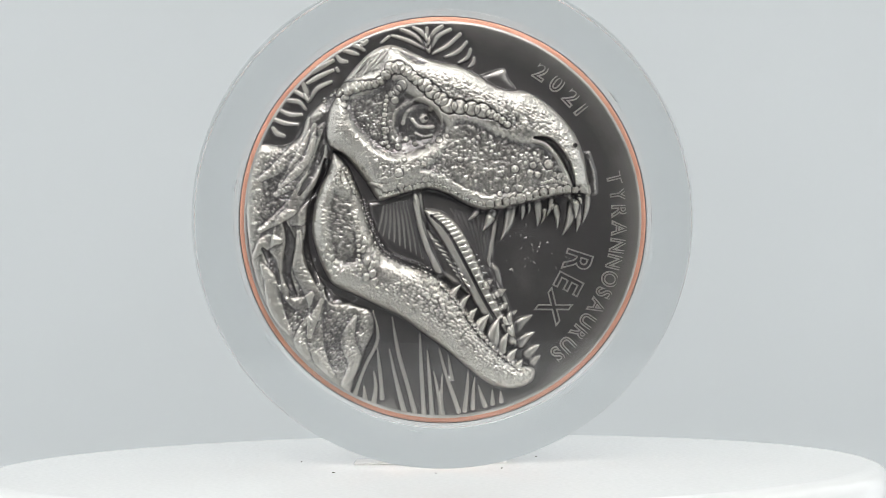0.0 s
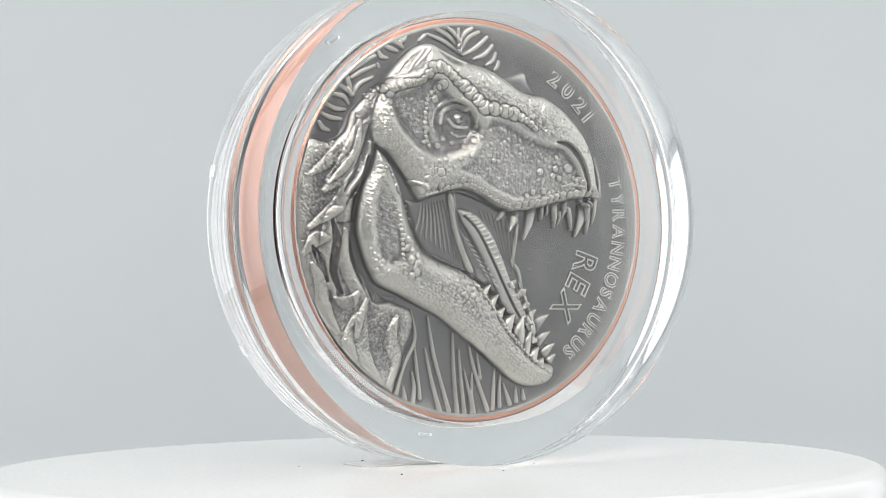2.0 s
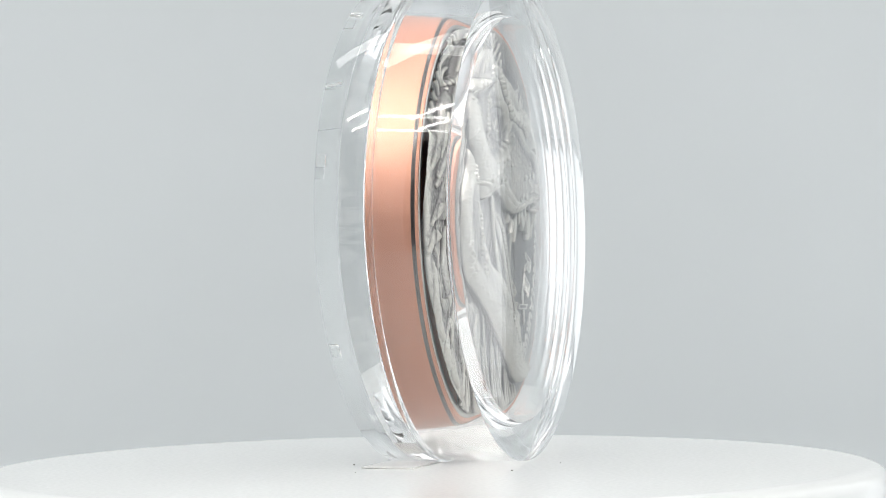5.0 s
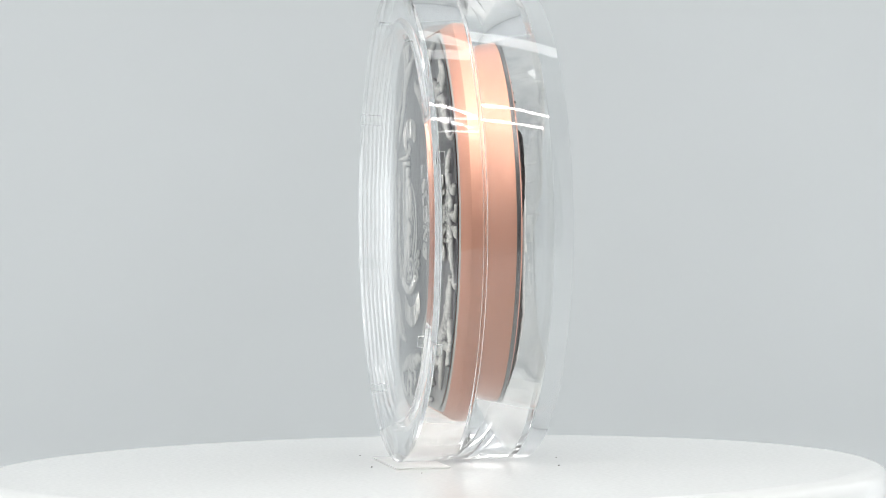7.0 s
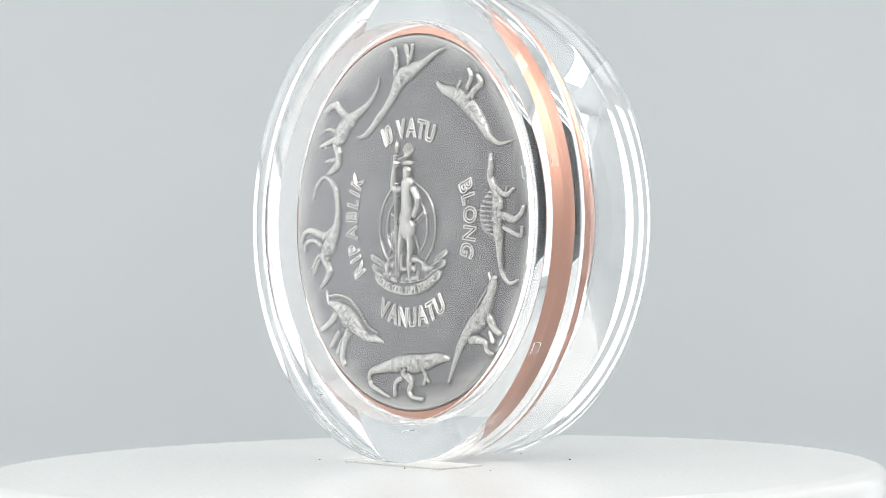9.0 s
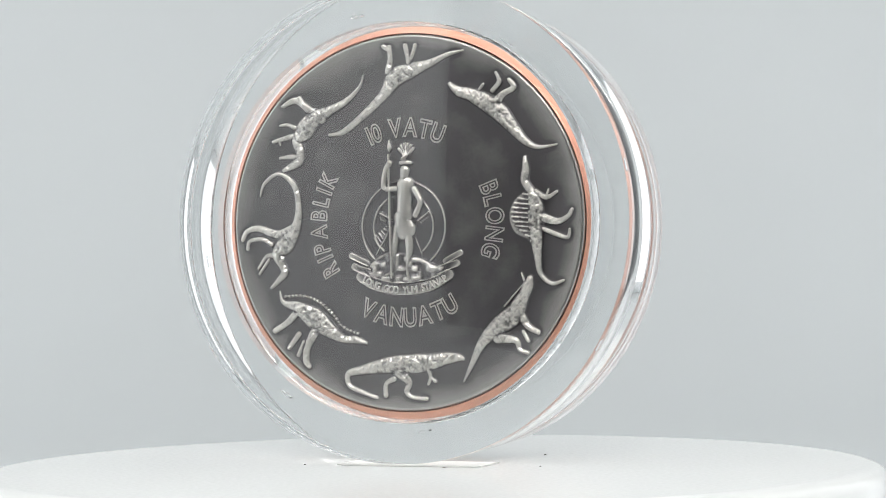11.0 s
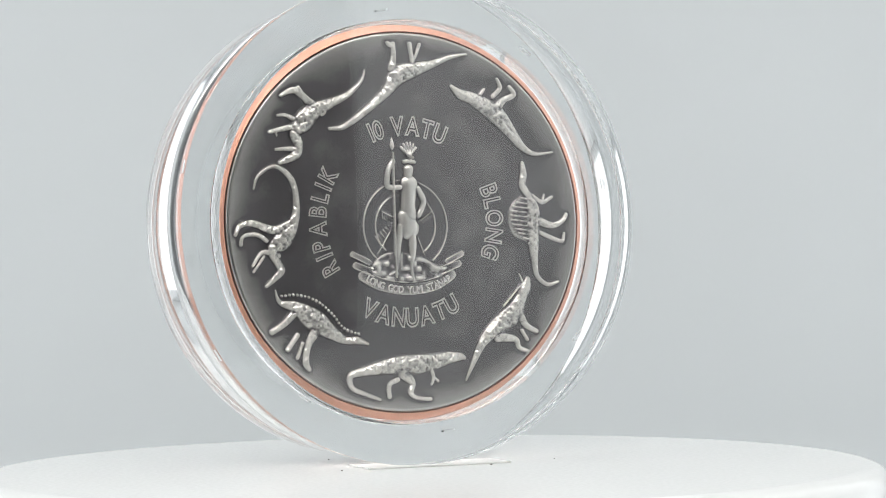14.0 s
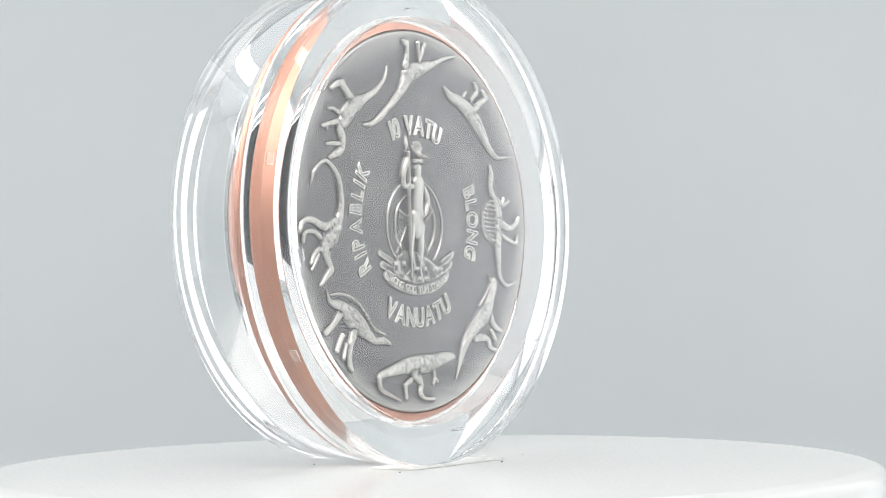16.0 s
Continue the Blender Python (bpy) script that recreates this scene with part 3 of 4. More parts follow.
    # near row of lower teeth
    for q, w in (([(1.07, -10.86), (2.39, -9.34)], 0.5), ([(2.36, -12.32), (3.68, -10.72)], 0.5), ([(3.65, -13.77), (4.64, -12.58)], 0.5), ([(4.77, -15.55), (6.25, -13.56)], 0.85), ([(6.71, -17.34), (7.72, -13.89)], 1.0), ([(7.83, -18.64), (8.92, -16.07)], 0.75), ([(8.96, -19.77), (10.11, -18.34)], 0.7), ([(10.25, -20.75), (10.91, -19.87)], 0.5)):
        r.tooth(*q[0], *q[1], w * 1.1, 0.75, 1.15)
    # far side of the snout and the horn behind the brow
    r.stroke([(*q, 0.55) for q in [(20.47, 8.72), (21.18, 6.14), (21.31, 3.57)]], 0.32)
    r.beads([(20.54, 8.15), (21.26, 6.14), (21.40, 3.73)], 12, 0.26, 0.12)
    r.swell([(4.63, 19.56), (6.91, 20.58), (8.95, 21.04), (9.51, 19.75), (10.47, 17.97), (7.37, 17.36), (4.94, 17.95)], 0.55, 1.1)
    # upper teeth
    for q, w in (([(4.93, 1.16), (3.62, -0.20)], 0.5), ([(7.05, 1.30), (5.64, -1.74)], 0.9), ([(9.66, 1.59), (8.15, -3.05)], 0.95), ([(11.29, 1.82), (11.11, -0.19)], 0.5), ([(12.18, 1.89), (12.09, 0.60)], 0.35), ([(13.33, 2.20), (13.29, -1.17)], 0.8), ([(15.28, 2.42), (14.69, 0.26)], 0.55),
                 ([(14.37, 0.98), (13.87, -0.70)], 0.35), ([(15.84, 1.37), (16.06, -1.52)], 0.6), ([(18.37, 1.67), (16.78, -2.49)], 0.85), ([(18.94, 1.98), (18.74, -2.03)], 0.8), ([(20.25, 2.77), (19.64, -0.75)], 0.65), ([(17.81, 2.96), (18.37, 1.67)], 0.5), ([(19.19, 2.95), (19.42, 1.82)], 0.45)):
        r.tooth(*q[0], *q[1], w, 0.95)
    # skull
    skull = [(-8.80, 2.66), (-10.57, 5.16), (-12.18, 7.27), (-13.62, 8.89), (-15.24, 9.87), (-16.13, 10.68), (-16.43, 12.77), (-15.92, 15.34), (-14.93, 17.26), (-14.10, 18.86), (-12.12, 21.41), (-10.06, 23.40), (-8.02, 24.42), (-6.23, 24.48), (-3.80, 23.42), (-1.04, 22.34), (2.53, 21.43), (5.36, 20.11), (7.79, 18.56), (9.66, 17.98), (11.77, 17.72), (13.71, 16.74), (15.97, 15.03), (17.91, 12.92), (19.19, 10.82), (20.14, 8.08), (20.52, 5.34), (20.91, 3.73), (20.57, 2.69), (19.44, 3.26), (17.00, 3.05), (13.73, 2.44), (10.47, 1.67), (8.03, 1.21), (5.59, 1.15), (3.15, 2.06), (0.73, 3.45), (-1.71, 4.19), (-3.75, 3.89), (-6.19, 3.27)]
    r.swell(skull, 2.5, 3.2, 0.2)
    r.press([(-14.43, 17.58), (-10.52, 18.50), (-8.06, 20.24), (-5.62, 20.06), (-3.04, 17.46), (0.03, 15.18), (1.79, 12.92), (0.79, 10.20), (-2.07, 8.78), (-6.07, 7.85), (-9.31, 9.01), (-11.89, 11.28), (-13.65, 14.11)], 0.95, 1.7)
    r.press([(1.48, 14.05), (4.90, 14.01), (8.94, 11.88), (12.19, 10.89), (14.46, 10.54), (16.72, 7.79), (17.66, 4.57), (13.74, 3.40), (7.63, 2.26), (3.57, 3.10), (-0.07, 5.14), (-3.15, 6.78), (-0.85, 9.17)], 0.5, 1.2)
    r.press([(-14.26, 18.70), (-11.30, 21.88), (-8.03, 23.94), (-7.06, 22.97), (-8.06, 20.41), (-11.33, 19.31)], 0.35, 0.8)
    r.press([(-6.24, 23.92), (-3.56, 23.09), (-1.53, 22.03), (-2.35, 21.31), (-4.38, 21.82)], 0.4, 0.6)
    for q in ([(-10.91, 20.11), (-9.67, 21.71), (-8.19, 23.30)], [(-9.35, 21.22), (-8.04, 22.65), (-6.89, 23.93)], [(-12.13, 20.12), (-10.89, 21.72), (-9.83, 22.83)]):
        r.stroke([(*q[0], 0.12), (*q[1], 0.22), (*q[2], 0.12)], 0.16)
    r.rough(skull, 1.6, 0.07)
    r.rough(skull, 0.5, 0.035)
    r.rough(skull, 0.22, 0.045)
    r.scales([(-4.39, 21.49), (0.90, 21.12), (7.38, 18.33), (13.06, 16.66), (17.50, 13.00), (19.89, 7.76), (19.85, 4.14), (17.99, 5.37), (16.24, 9.40), (13.01, 11.44), (9.36, 12.28), (4.91, 15.14), (0.04, 16.79), (-2.38, 19.22)], 0.4, 0.10, 0.95, 1.4, -0.5)
    r.scales([(1.80, 13.96), (8.94, 11.88), (13.00, 10.24), (16.23, 7.80), (17.01, 4.17), (7.22, 2.42), (0.73, 4.33), (-1.67, 7.97)], 0.6, 0.10, 0.45)
    r.scales([(-14.47, 14.12), (-11.42, 10.07), (-6.56, 7.62), (-0.03, 9.56), (0.75, 5.54), (-3.74, 4.37), (-8.22, 3.62), (-12.25, 8.07), (-15.48, 10.35)], 0.42, 0.08, 0.85)
    r.scales([(-12.98, 16.92), (-8.90, 18.08), (-7.70, 15.26), (-8.15, 11.25), (-10.58, 12.07), (-12.51, 14.50)], 0.42, 0.08, 0.6)
    r.rough([(7.37, 17.52), (13.06, 16.66), (17.50, 13.00), (19.49, 8.57), (13.01, 11.44), (9.36, 12.52)], 0.6, 0.1)
    # brow plates, beads of the cheek and the lip
    for x, y, s in ((613,167,0.62), (630,162,0.85), (643,160,0.75), (655,158,0.62), (666,157,0.55), (677,155,0.5), (687,150,0.55), (696,140,0.6), (705,128,0.75), (718,127,0.8), (731,133,0.7), (741,142,0.65), (750,150,0.65), (763,158,0.85), (776,170,0.9), (790,182,0.85),
                    (803,194,0.95), (822,196,0.9), (843,199,0.9), (861,203,0.9), (876,209,0.6), (886,214,0.5), (895,220,0.48), (903,227,0.45)):
        r.bead(*F1(x, y), s * 1.1, 0.42, 1.1, -0.4)
    for x, y, s in ((625,178,0.6), (624,190,0.5), (625,203,0.4), (626,214,0.3), (612,187,0.32), (600,170,0.42), (588,180,0.42), (714,165,0.7), (722,158,0.75), (705,172,0.5), (711,182,0.6)):
        r.bead(*F1(x, y), s, 0.24)
    r.beads([(-7.52, 17.51), (-7.78, 15.26), (-7.97, 13.25), (-7.82, 11.24), (-7.35, 9.79)], 12, 0.34, 0.28)
    for x, y, s in ((694,235,0.55), (716,264,0.5), (690,258,0.4), (730,250,0.45), (745,258,0.38), (767,263,0.42), (786,252,0.5), (778,278,0.5), (822,287,0.4), (717,310,0.62), (693,322,0.55), (720,333,0.5), (715,290,0.38), (727,287,0.38), (755,286,0.36),
                    (762,322,0.42), (775,316,0.42), (768,330,0.36), (974,296,0.7), (947,298,0.5), (916,304,0.55), (942,310,0.48), (955,314,0.45), (994,318,0.6), (1003,324,0.6), (984,314,0.35), (924,338,0.5), (902,340,0.45), (890,347,0.4), (906,193,0.34), (952,195,0.3), (967,206,0.34), (950,277,0.35), (845,254,0.34), (800,246,0.3)):
        r.bead(*F1(x, y), s, 0.24)
    r.beads([(-8.23, 3.21), (-5.94, 3.75), (-3.74, 4.46), (-1.54, 4.76), (0.73, 4.09), (3.00, 2.70), (5.43, 1.71)], 24, 0.36, 0.24)
    r.beads([(6.08, 1.79), (8.85, 2.16), (12.11, 2.93), (15.78, 3.62), (20.26, 3.74)], 13, 0.62, 0.36)
    r.beads([(13.76, 4.61), (15.79, 4.99), (17.42, 4.57)], 9, 0.3, 0.2)
    r.stroke([(*q, 0.3) for q in [(-8.72, 2.82), (-6.19, 3.43), (-3.74, 4.05), (-1.71, 4.36), (0.73, 3.61), (3.16, 2.30), (5.59, 1.39), (8.03, 1.45), (10.47, 1.91), (13.74, 2.68), (17.00, 3.29), (20.41, 3.09)]], 0.3)
    r.stroke([(*q, 0.28) for q in [(-10.33, 5.00), (-9.35, 4.83), (-8.54, 4.50), (-7.90, 3.85)]], 0.25)
    r.stroke([(*q, w) for q, w in zip([(13.00, 11.04), (14.79, 10.70), (16.24, 9.40), (17.29, 7.78), (18.00, 6.01), (18.47, 4.24)], (0.2, 0.5, 0.62, 0.62, 0.5, 0.25))], 0.9, True)
    r.stroke([(*q, 0.3) for q in [(12.68, 10.64), (14.46, 10.06), (15.83, 8.60), (16.71, 6.99), (17.34, 5.21)]], 0.22)
    r.bead(*F1(1020, 263), 0.36, -0.6)
    # eye
    r.press([(-7.31, 14.05), (-5.97, 17.65), (-3.61, 17.63), (0.02, 14.78), (0.81, 11.96), (-1.65, 9.74), (-4.91, 9.45), (-6.85, 11.23)], 0.35, 1.2)
    r.press([(-6.83, 13.24), (-5.99, 15.56), (-3.87, 16.51), (-1.59, 16.16), (0.02, 14.22), (-0.17, 11.97), (-1.81, 10.70), (-4.49, 10.57), (-6.19, 11.63)], 0.25, 0.6)
    r.stroke([(*q, 0.42) for q in [(-6.35, 12.35), (-6.33, 14.44), (-4.85, 16.04), (-2.40, 16.49), (-0.62, 15.19), (0.00, 12.93)]], 0.16)
    r.stroke([(*q, 0.36) for q in [(-5.36, 13.47), (-4.69, 15.07), (-3.06, 15.70), (-1.44, 15.20)]], 0.24)
    r.bead(*F1(761, 214), 0.75, 0.26)
    r.bead(*F1(764, 214), 0.3, -0.3)
    r.stroke([(*q, 0.3) for q in [(-4.05, 13.94), (-3.09, 12.97), (-1.14, 12.87)]], 0.3)
    r.stroke([(*q, 0.22) for q in [(-3.58, 12.01), (-2.45, 11.51), (-1.31, 11.66)]], 0.18)
    return r


def beast(r, spine, limbs, height=0.75):
    """One small animal: a spine of changing thickness, then its limbs over it."""
    r.stroke(spine, height, lift=0.0)
    for limb in limbs:
        r.stroke(limb, height * 0.62, lift=0.22)


def back_relief():
    r = Relief(9)
    r.rough([(-26.87, 28.50), (27.60, 27.64), (26.70, -29.07), (-27.77, -28.20)], 1.8, 0.010)
    beast(r, [(-11.73, 13.19, 0.28), (-9.48, 13.56, 0.49), (-6.24, 15.86, 0.63), (-2.99, 18.72, 0.84), (-1.19, 21.05, 1.40), (1.47, 22.06, 1.12), (4.29, 22.90, 0.63), (7.11, 23.99, 0.35), (9.52, 24.44, 0.14)],
          ([(-2.13, 22.03, 0.63), (-1.86, 23.89, 0.42), (-2.00, 25.52, 0.35)], [(-2.40, 25.36, 0.35), (-2.88, 25.69, 0.28)], [(1.08, 22.55, 0.49), (0.86, 24.17, 0.35), (0.57, 25.64, 0.35)], [(1.09, 23.04, 0.28), (1.67, 24.32, 0.28), (2.09, 25.61, 0.28)]))
    beast(r, [(-6.31, 21.69, 0.14), (-6.81, 20.08, 0.28), (-8.93, 18.09, 0.49), (-11.67, 16.76, 0.77), (-14.09, 15.66, 1.26), (-15.72, 14.07, 1.54), (-16.95, 12.46, 0.91), (-16.49, 10.84, 0.77), (-16.92, 9.38, 0.77), (-19.18, 8.21, 0.35)],
          ([(-16.58, 10.11, 0.42), (-18.03, 10.21, 0.35), (-19.79, 10.08, 0.21)], [(-15.89, 13.34, 0.56), (-18.14, 13.13, 0.42), (-20.71, 12.52, 0.28)], [(-19.91, 12.75, 0.21), (-19.68, 12.02, 0.14)], [(-16.52, 14.08, 0.49), (-18.27, 14.92, 0.28), (-19.55, 14.86, 0.21)], [(-12.97, 15.64, 0.77), (-14.87, 16.97, 0.56), (-17.01, 18.46, 0.49), (-19.03, 17.68, 0.28)], [(-15.19, 16.97, 0.42), (-16.45, 18.78, 0.35)]))
    beast(r, [(-23.08, 4.54, 0.14), (-22.41, 6.39, 0.28), (-19.99, 7.73, 0.35), (-17.61, 5.99, 0.49), (-16.86, 2.82, 0.56), (-17.31, -0.17, 0.84), (-18.95, -2.58, 1.47), (-20.50, -4.17, 0.84), (-19.72, -5.80, 0.63), (-19.26, -6.95, 0.63), (-20.24, -8.07, 0.49), (-21.38, -9.10, 0.28)],
          ([(-17.71, -0.41, 0.70), (-20.29, -1.26, 0.63), (-23.32, -0.32, 0.49), (-25.25, -0.69, 0.35), (-25.91, -1.90, 0.28)], [(-21.36, -2.70, 0.35), (-22.86, -1.87, 0.35), (-24.79, -2.16, 0.28), (-25.13, -3.29, 0.28)], [(-19.71, -4.83, 0.49), (-21.94, -4.39, 0.35), (-23.41, -6.23, 0.21)], [(-21.79, -4.96, 0.28), (-23.27, -7.04, 0.21)]))
    beast(r, [(-20.10, -9.69, 0.14), (-19.49, -11.32, 0.42), (-17.10, -12.17, 0.98), (-14.32, -13.99, 1.68), (-11.95, -15.65, 1.12), (-9.96, -16.82, 0.63), (-7.96, -16.93, 0.63), (-6.37, -17.44, 0.28)],
          ([(-16.94, -12.33, 0.70), (-18.73, -14.25, 0.49), (-20.76, -15.51, 0.42)], [(-14.27, -15.45, 0.77), (-15.59, -17.86, 0.56), (-15.78, -19.97, 0.49), (-15.31, -20.78, 0.35)], [(-17.00, -16.06, 0.42), (-18.47, -17.98, 0.35)], [(-16.22, -17.20, 0.28), (-17.05, -19.14, 0.28)]))
    r.beads([(-19.48, -10.51), (-16.91, -10.39), (-14.28, -11.08), (-11.90, -12.90), (-9.93, -15.12), (-7.39, -16.13)], 24, 0.26, 0.4, 0.1)
    beast(r, [(-4.65, -25.41, 0.21), (-6.88, -24.56, 0.35), (-8.87, -23.64, 0.42), (-9.08, -21.94, 0.56), (-6.83, -21.32, 0.77), (-2.81, -20.66, 1.26), (0.39, -20.55, 1.54), (3.60, -20.27, 1.26), (6.02, -19.75, 0.98), (8.02, -19.62, 0.63), (8.66, -19.79, 0.35)],
          ([(-1.07, -21.66, 0.98), (0.35, -23.14, 0.56), (0.09, -24.59, 0.42), (1.12, -25.34, 0.28), (3.12, -25.53, 0.28)], [(-1.88, -22.62, 0.42), (-3.18, -23.41, 0.35), (-3.20, -25.03, 0.35)], [(3.43, -21.41, 0.35), (3.73, -22.46, 0.28), (3.39, -23.43, 0.21)], [(3.73, -22.38, 0.21), (4.44, -23.04, 0.21)]))
    beast(r, [(8.85, -23.03, 0.14), (10.01, -20.70, 0.42), (11.66, -17.57, 0.77), (14.10, -15.26, 1.33), (16.53, -13.51, 1.54), (17.85, -11.26, 0.98), (18.68, -9.49, 0.91), (19.01, -8.53, 0.56)],
          ([(17.57, -13.53, 0.70), (18.67, -15.25, 0.49), (20.18, -16.08, 0.35)], [(14.07, -16.88, 0.77), (16.79, -17.24, 0.49), (17.41, -18.47, 0.35), (18.69, -18.97, 0.28)], [(17.93, -15.96, 0.28), (18.71, -17.27, 0.28)], [(18.21, -8.84, 0.21), (17.74, -7.70, 0.11)], [(15.11, -12.35, 0.14), (17.80, -9.48, 0.14)]))
    r.swell([(18.97, 4.11), (16.95, 2.85), (15.95, 0.60), (16.72, -1.85), (18.78, -3.01), (19.73, -4.00), (19.85, 3.86)], 0.34, 0.5)
    for k in range(11):
        y = 352 + 8 * k
        r.stroke([(*B1(962, y), 0.14), (*B1(926 + 0.018 * (y - 386) ** 2, y - 3), 0.16)], 0.2)
    beast(r, [(18.49, 8.66, 0.35), (18.62, 7.04, 0.63), (18.43, 5.42, 0.63), (19.37, 3.78, 0.70), (19.98, 1.83, 1.26), (19.94, -0.76, 1.26), (20.07, -2.71, 0.98), (20.26, -5.63, 0.63), (20.63, -7.90, 0.42), (22.21, -9.23, 0.35), (23.98, -8.85, 0.21)],
          ([(20.75, 0.20, 0.70), (23.15, -0.49, 0.49), (24.76, 0.13, 0.35), (25.42, 1.10, 0.28)], [(21.13, -1.51, 0.35), (23.12, -2.35, 0.35), (24.71, -2.78, 0.28), (25.05, -1.65, 0.21)], [(20.01, 3.77, 0.42), (21.60, 2.94, 0.35), (23.21, 3.72, 0.21)], [(21.60, 3.10, 0.21), (21.94, 4.07, 0.14)]))
    beast(r, [(7.28, 19.70, 0.35), (8.63, 18.62, 0.77), (10.30, 18.11, 0.98), (12.21, 17.19, 1.26), (14.59, 15.53, 1.40), (16.64, 13.23, 0.98), (18.52, 11.09, 0.63), (20.51, 10.09, 0.35), (23.32, 10.37, 0.14)],
          ([(14.04, 16.35, 0.98), (15.43, 17.87, 0.49), (17.04, 18.73, 0.42), (16.42, 19.88, 0.28)], [(13.83, 18.46, 0.35), (14.89, 19.66, 0.35), (14.43, 20.96, 0.21)], [(11.59, 18.41, 0.28), (12.41, 19.45, 0.21)]))
    # hide of the small animals
    hide = smooth_noise(r.rng, 0.28) * 0.075 + smooth_noise(r.rng, 0.6) * 0.09
    r.h += hide * np.clip((r.h - 0.2) / 0.3, 0, 1)
    # emblem: ring, leaves, mound, plain standing shape, spear, ribbon
    for rad in (81, 58):
        ring = [(*B1(718 + rad * math.cos(a), 404 - rad * math.sin(a)), 0.15) for a in np.linspace(-0.85, math.pi + 0.85, 24)]
        r.stroke(ring, 0.3)
    for q in ([(-4.64, -4.67, 0.07), (-2.91, -1.86, 0.11), (-1.92, 0.15, 0.07)], [(2.65, -4.78, 0.07), (1.65, -2.34, 0.11), (1.10, -1.11, 0.07)], [(-3.90, 1.40, 0.07), (-2.47, 0.73, 0.14), (-1.68, 0.39, 0.07)], [(3.79, 1.44, 0.07), (2.49, 0.49, 0.14), (1.68, 0.01, 0.07)]):
        r.stroke(q, 0.3)
    for k in range(7):
        r.stroke([(*B1(670 + 4 * k, 440 - 7 * k), 0.1), (*B1(660 + 5 * k, 424 - 4 * k), 0.16)], 0.22)
        r.stroke([(*B1(672 + 4 * k, 376 + 2 * k), 0.1), (*B1(674 + 4 * k, 392 + k), 0.16)], 0.22)
        r.stroke([(*B1(745 + 3.5 * k, 392 - 2.4 * k), 0.1), (*B1(752 + 3.5 * k, 398 - 2.6 * k), 0.16)], 0.22)
    r.swell([(-5.96, -7.16), (-4.81, -5.23), (-2.55, -4.29), (-0.15, -4.49), (2.08, -5.02), (4.63, -6.19), (6.23, -6.54), (4.60, -8.14), (-0.22, -9.03), (-4.06, -8.48)], 0.5, 0.6)
    r.rough([(-5.96, -7.16), (-4.81, -5.23), (-2.55, -4.29), (-0.15, -4.49), (2.08, -5.02), (4.63, -6.19), (6.23, -6.54), (4.60, -8.14), (-0.22, -9.03), (-4.06, -8.48)], 0.7, 0.28)
    for q in ([(0.25, 5.38, 1.33), (0.14, 3.77, 1.19), (0.04, 2.31, 1.12), (0.10, 1.01, 1.33)], [(-0.39, 0.69, 1.19), (0.07, -0.93, 1.68)], [(-1.05, -0.67, 0.63), (-1.58, -3.50, 0.49), (-1.79, -6.74, 0.35), (-2.93, -7.69, 0.28)], [(0.54, -1.10, 0.70), (0.74, -3.94, 0.56), (0.45, -6.77, 0.35), (0.75, -8.40, 0.35)], [(1.60, 4.71, 0.49), (2.53, 2.92, 0.42), (1.70, 0.99, 0.42)],
              [(-1.12, 4.92, 0.42), (-3.04, 5.11, 0.42), (-2.85, 7.46, 0.42), (-2.19, 8.66, 0.42)], [(0.20, 7.49, 0.77), (0.10, 6.36, 0.63)], [(-0.42, 8.64, 0.28), (0.30, 8.71, 0.35), (1.10, 8.61, 0.28)]):
        r.stroke(q, 0.62, lift=0.35)
    for k in range(6):
        a = radians(35 + 22 * k)
        r.stroke([(*B1(723, 284), 0.2), (*B1(723 + 17 * math.cos(a), 276 - 20 * math.sin(a)), 0.26)], 0.36)
    r.stroke([(-2.25, 9.88, 0.11), (-2.15, 0.56, 0.13), (-1.97, -8.03, 0.11)], 0.6, lift=0.8)
    r.stroke([(-2.29, 12.07, 0.06), (-2.23, 10.93, 0.35), (-2.24, 10.29, 0.07)], 0.6, lift=0.2)
    ribbon = [(-6.93, -7.79, 0.77), (-4.23, -9.13, 0.77), (-0.24, -9.76, 0.77), (3.78, -9.26, 0.77), (6.69, -7.68, 0.77)]
    r.stroke(ribbon, 0.001, lift=0.42)
    for dy in (-11, 11):
        r.stroke([(*B1(x, y + dy), 0.14) for x, y in ((634, 493), (670, 509), (720, 516), (770, 509), (808, 489))], 0.2)
    for q in ([(-8.03, -6.31, 0.49), (-5.40, -7.33, 0.56)], [(-8.49, -4.69, 0.42), (-5.94, -5.86, 0.42)], [(8.00, -6.08, 0.49), (5.10, -7.01, 0.56)], [(8.50, -4.63, 0.42), (6.24, -5.73, 0.42)]):
        r.stroke(q, 0.001, lift=0.3)
        r.stroke([(q[0][0], q[0][1] + q[0][2], 0.12), (q[1][0], q[1][1] + q[1][2], 0.12)], 0.2)
        r.stroke([(q[0][0], q[0][1] - q[0][2], 0.12), (q[1][0], q[1][1] - q[1][2], 0.12)], 0.2)
    return r


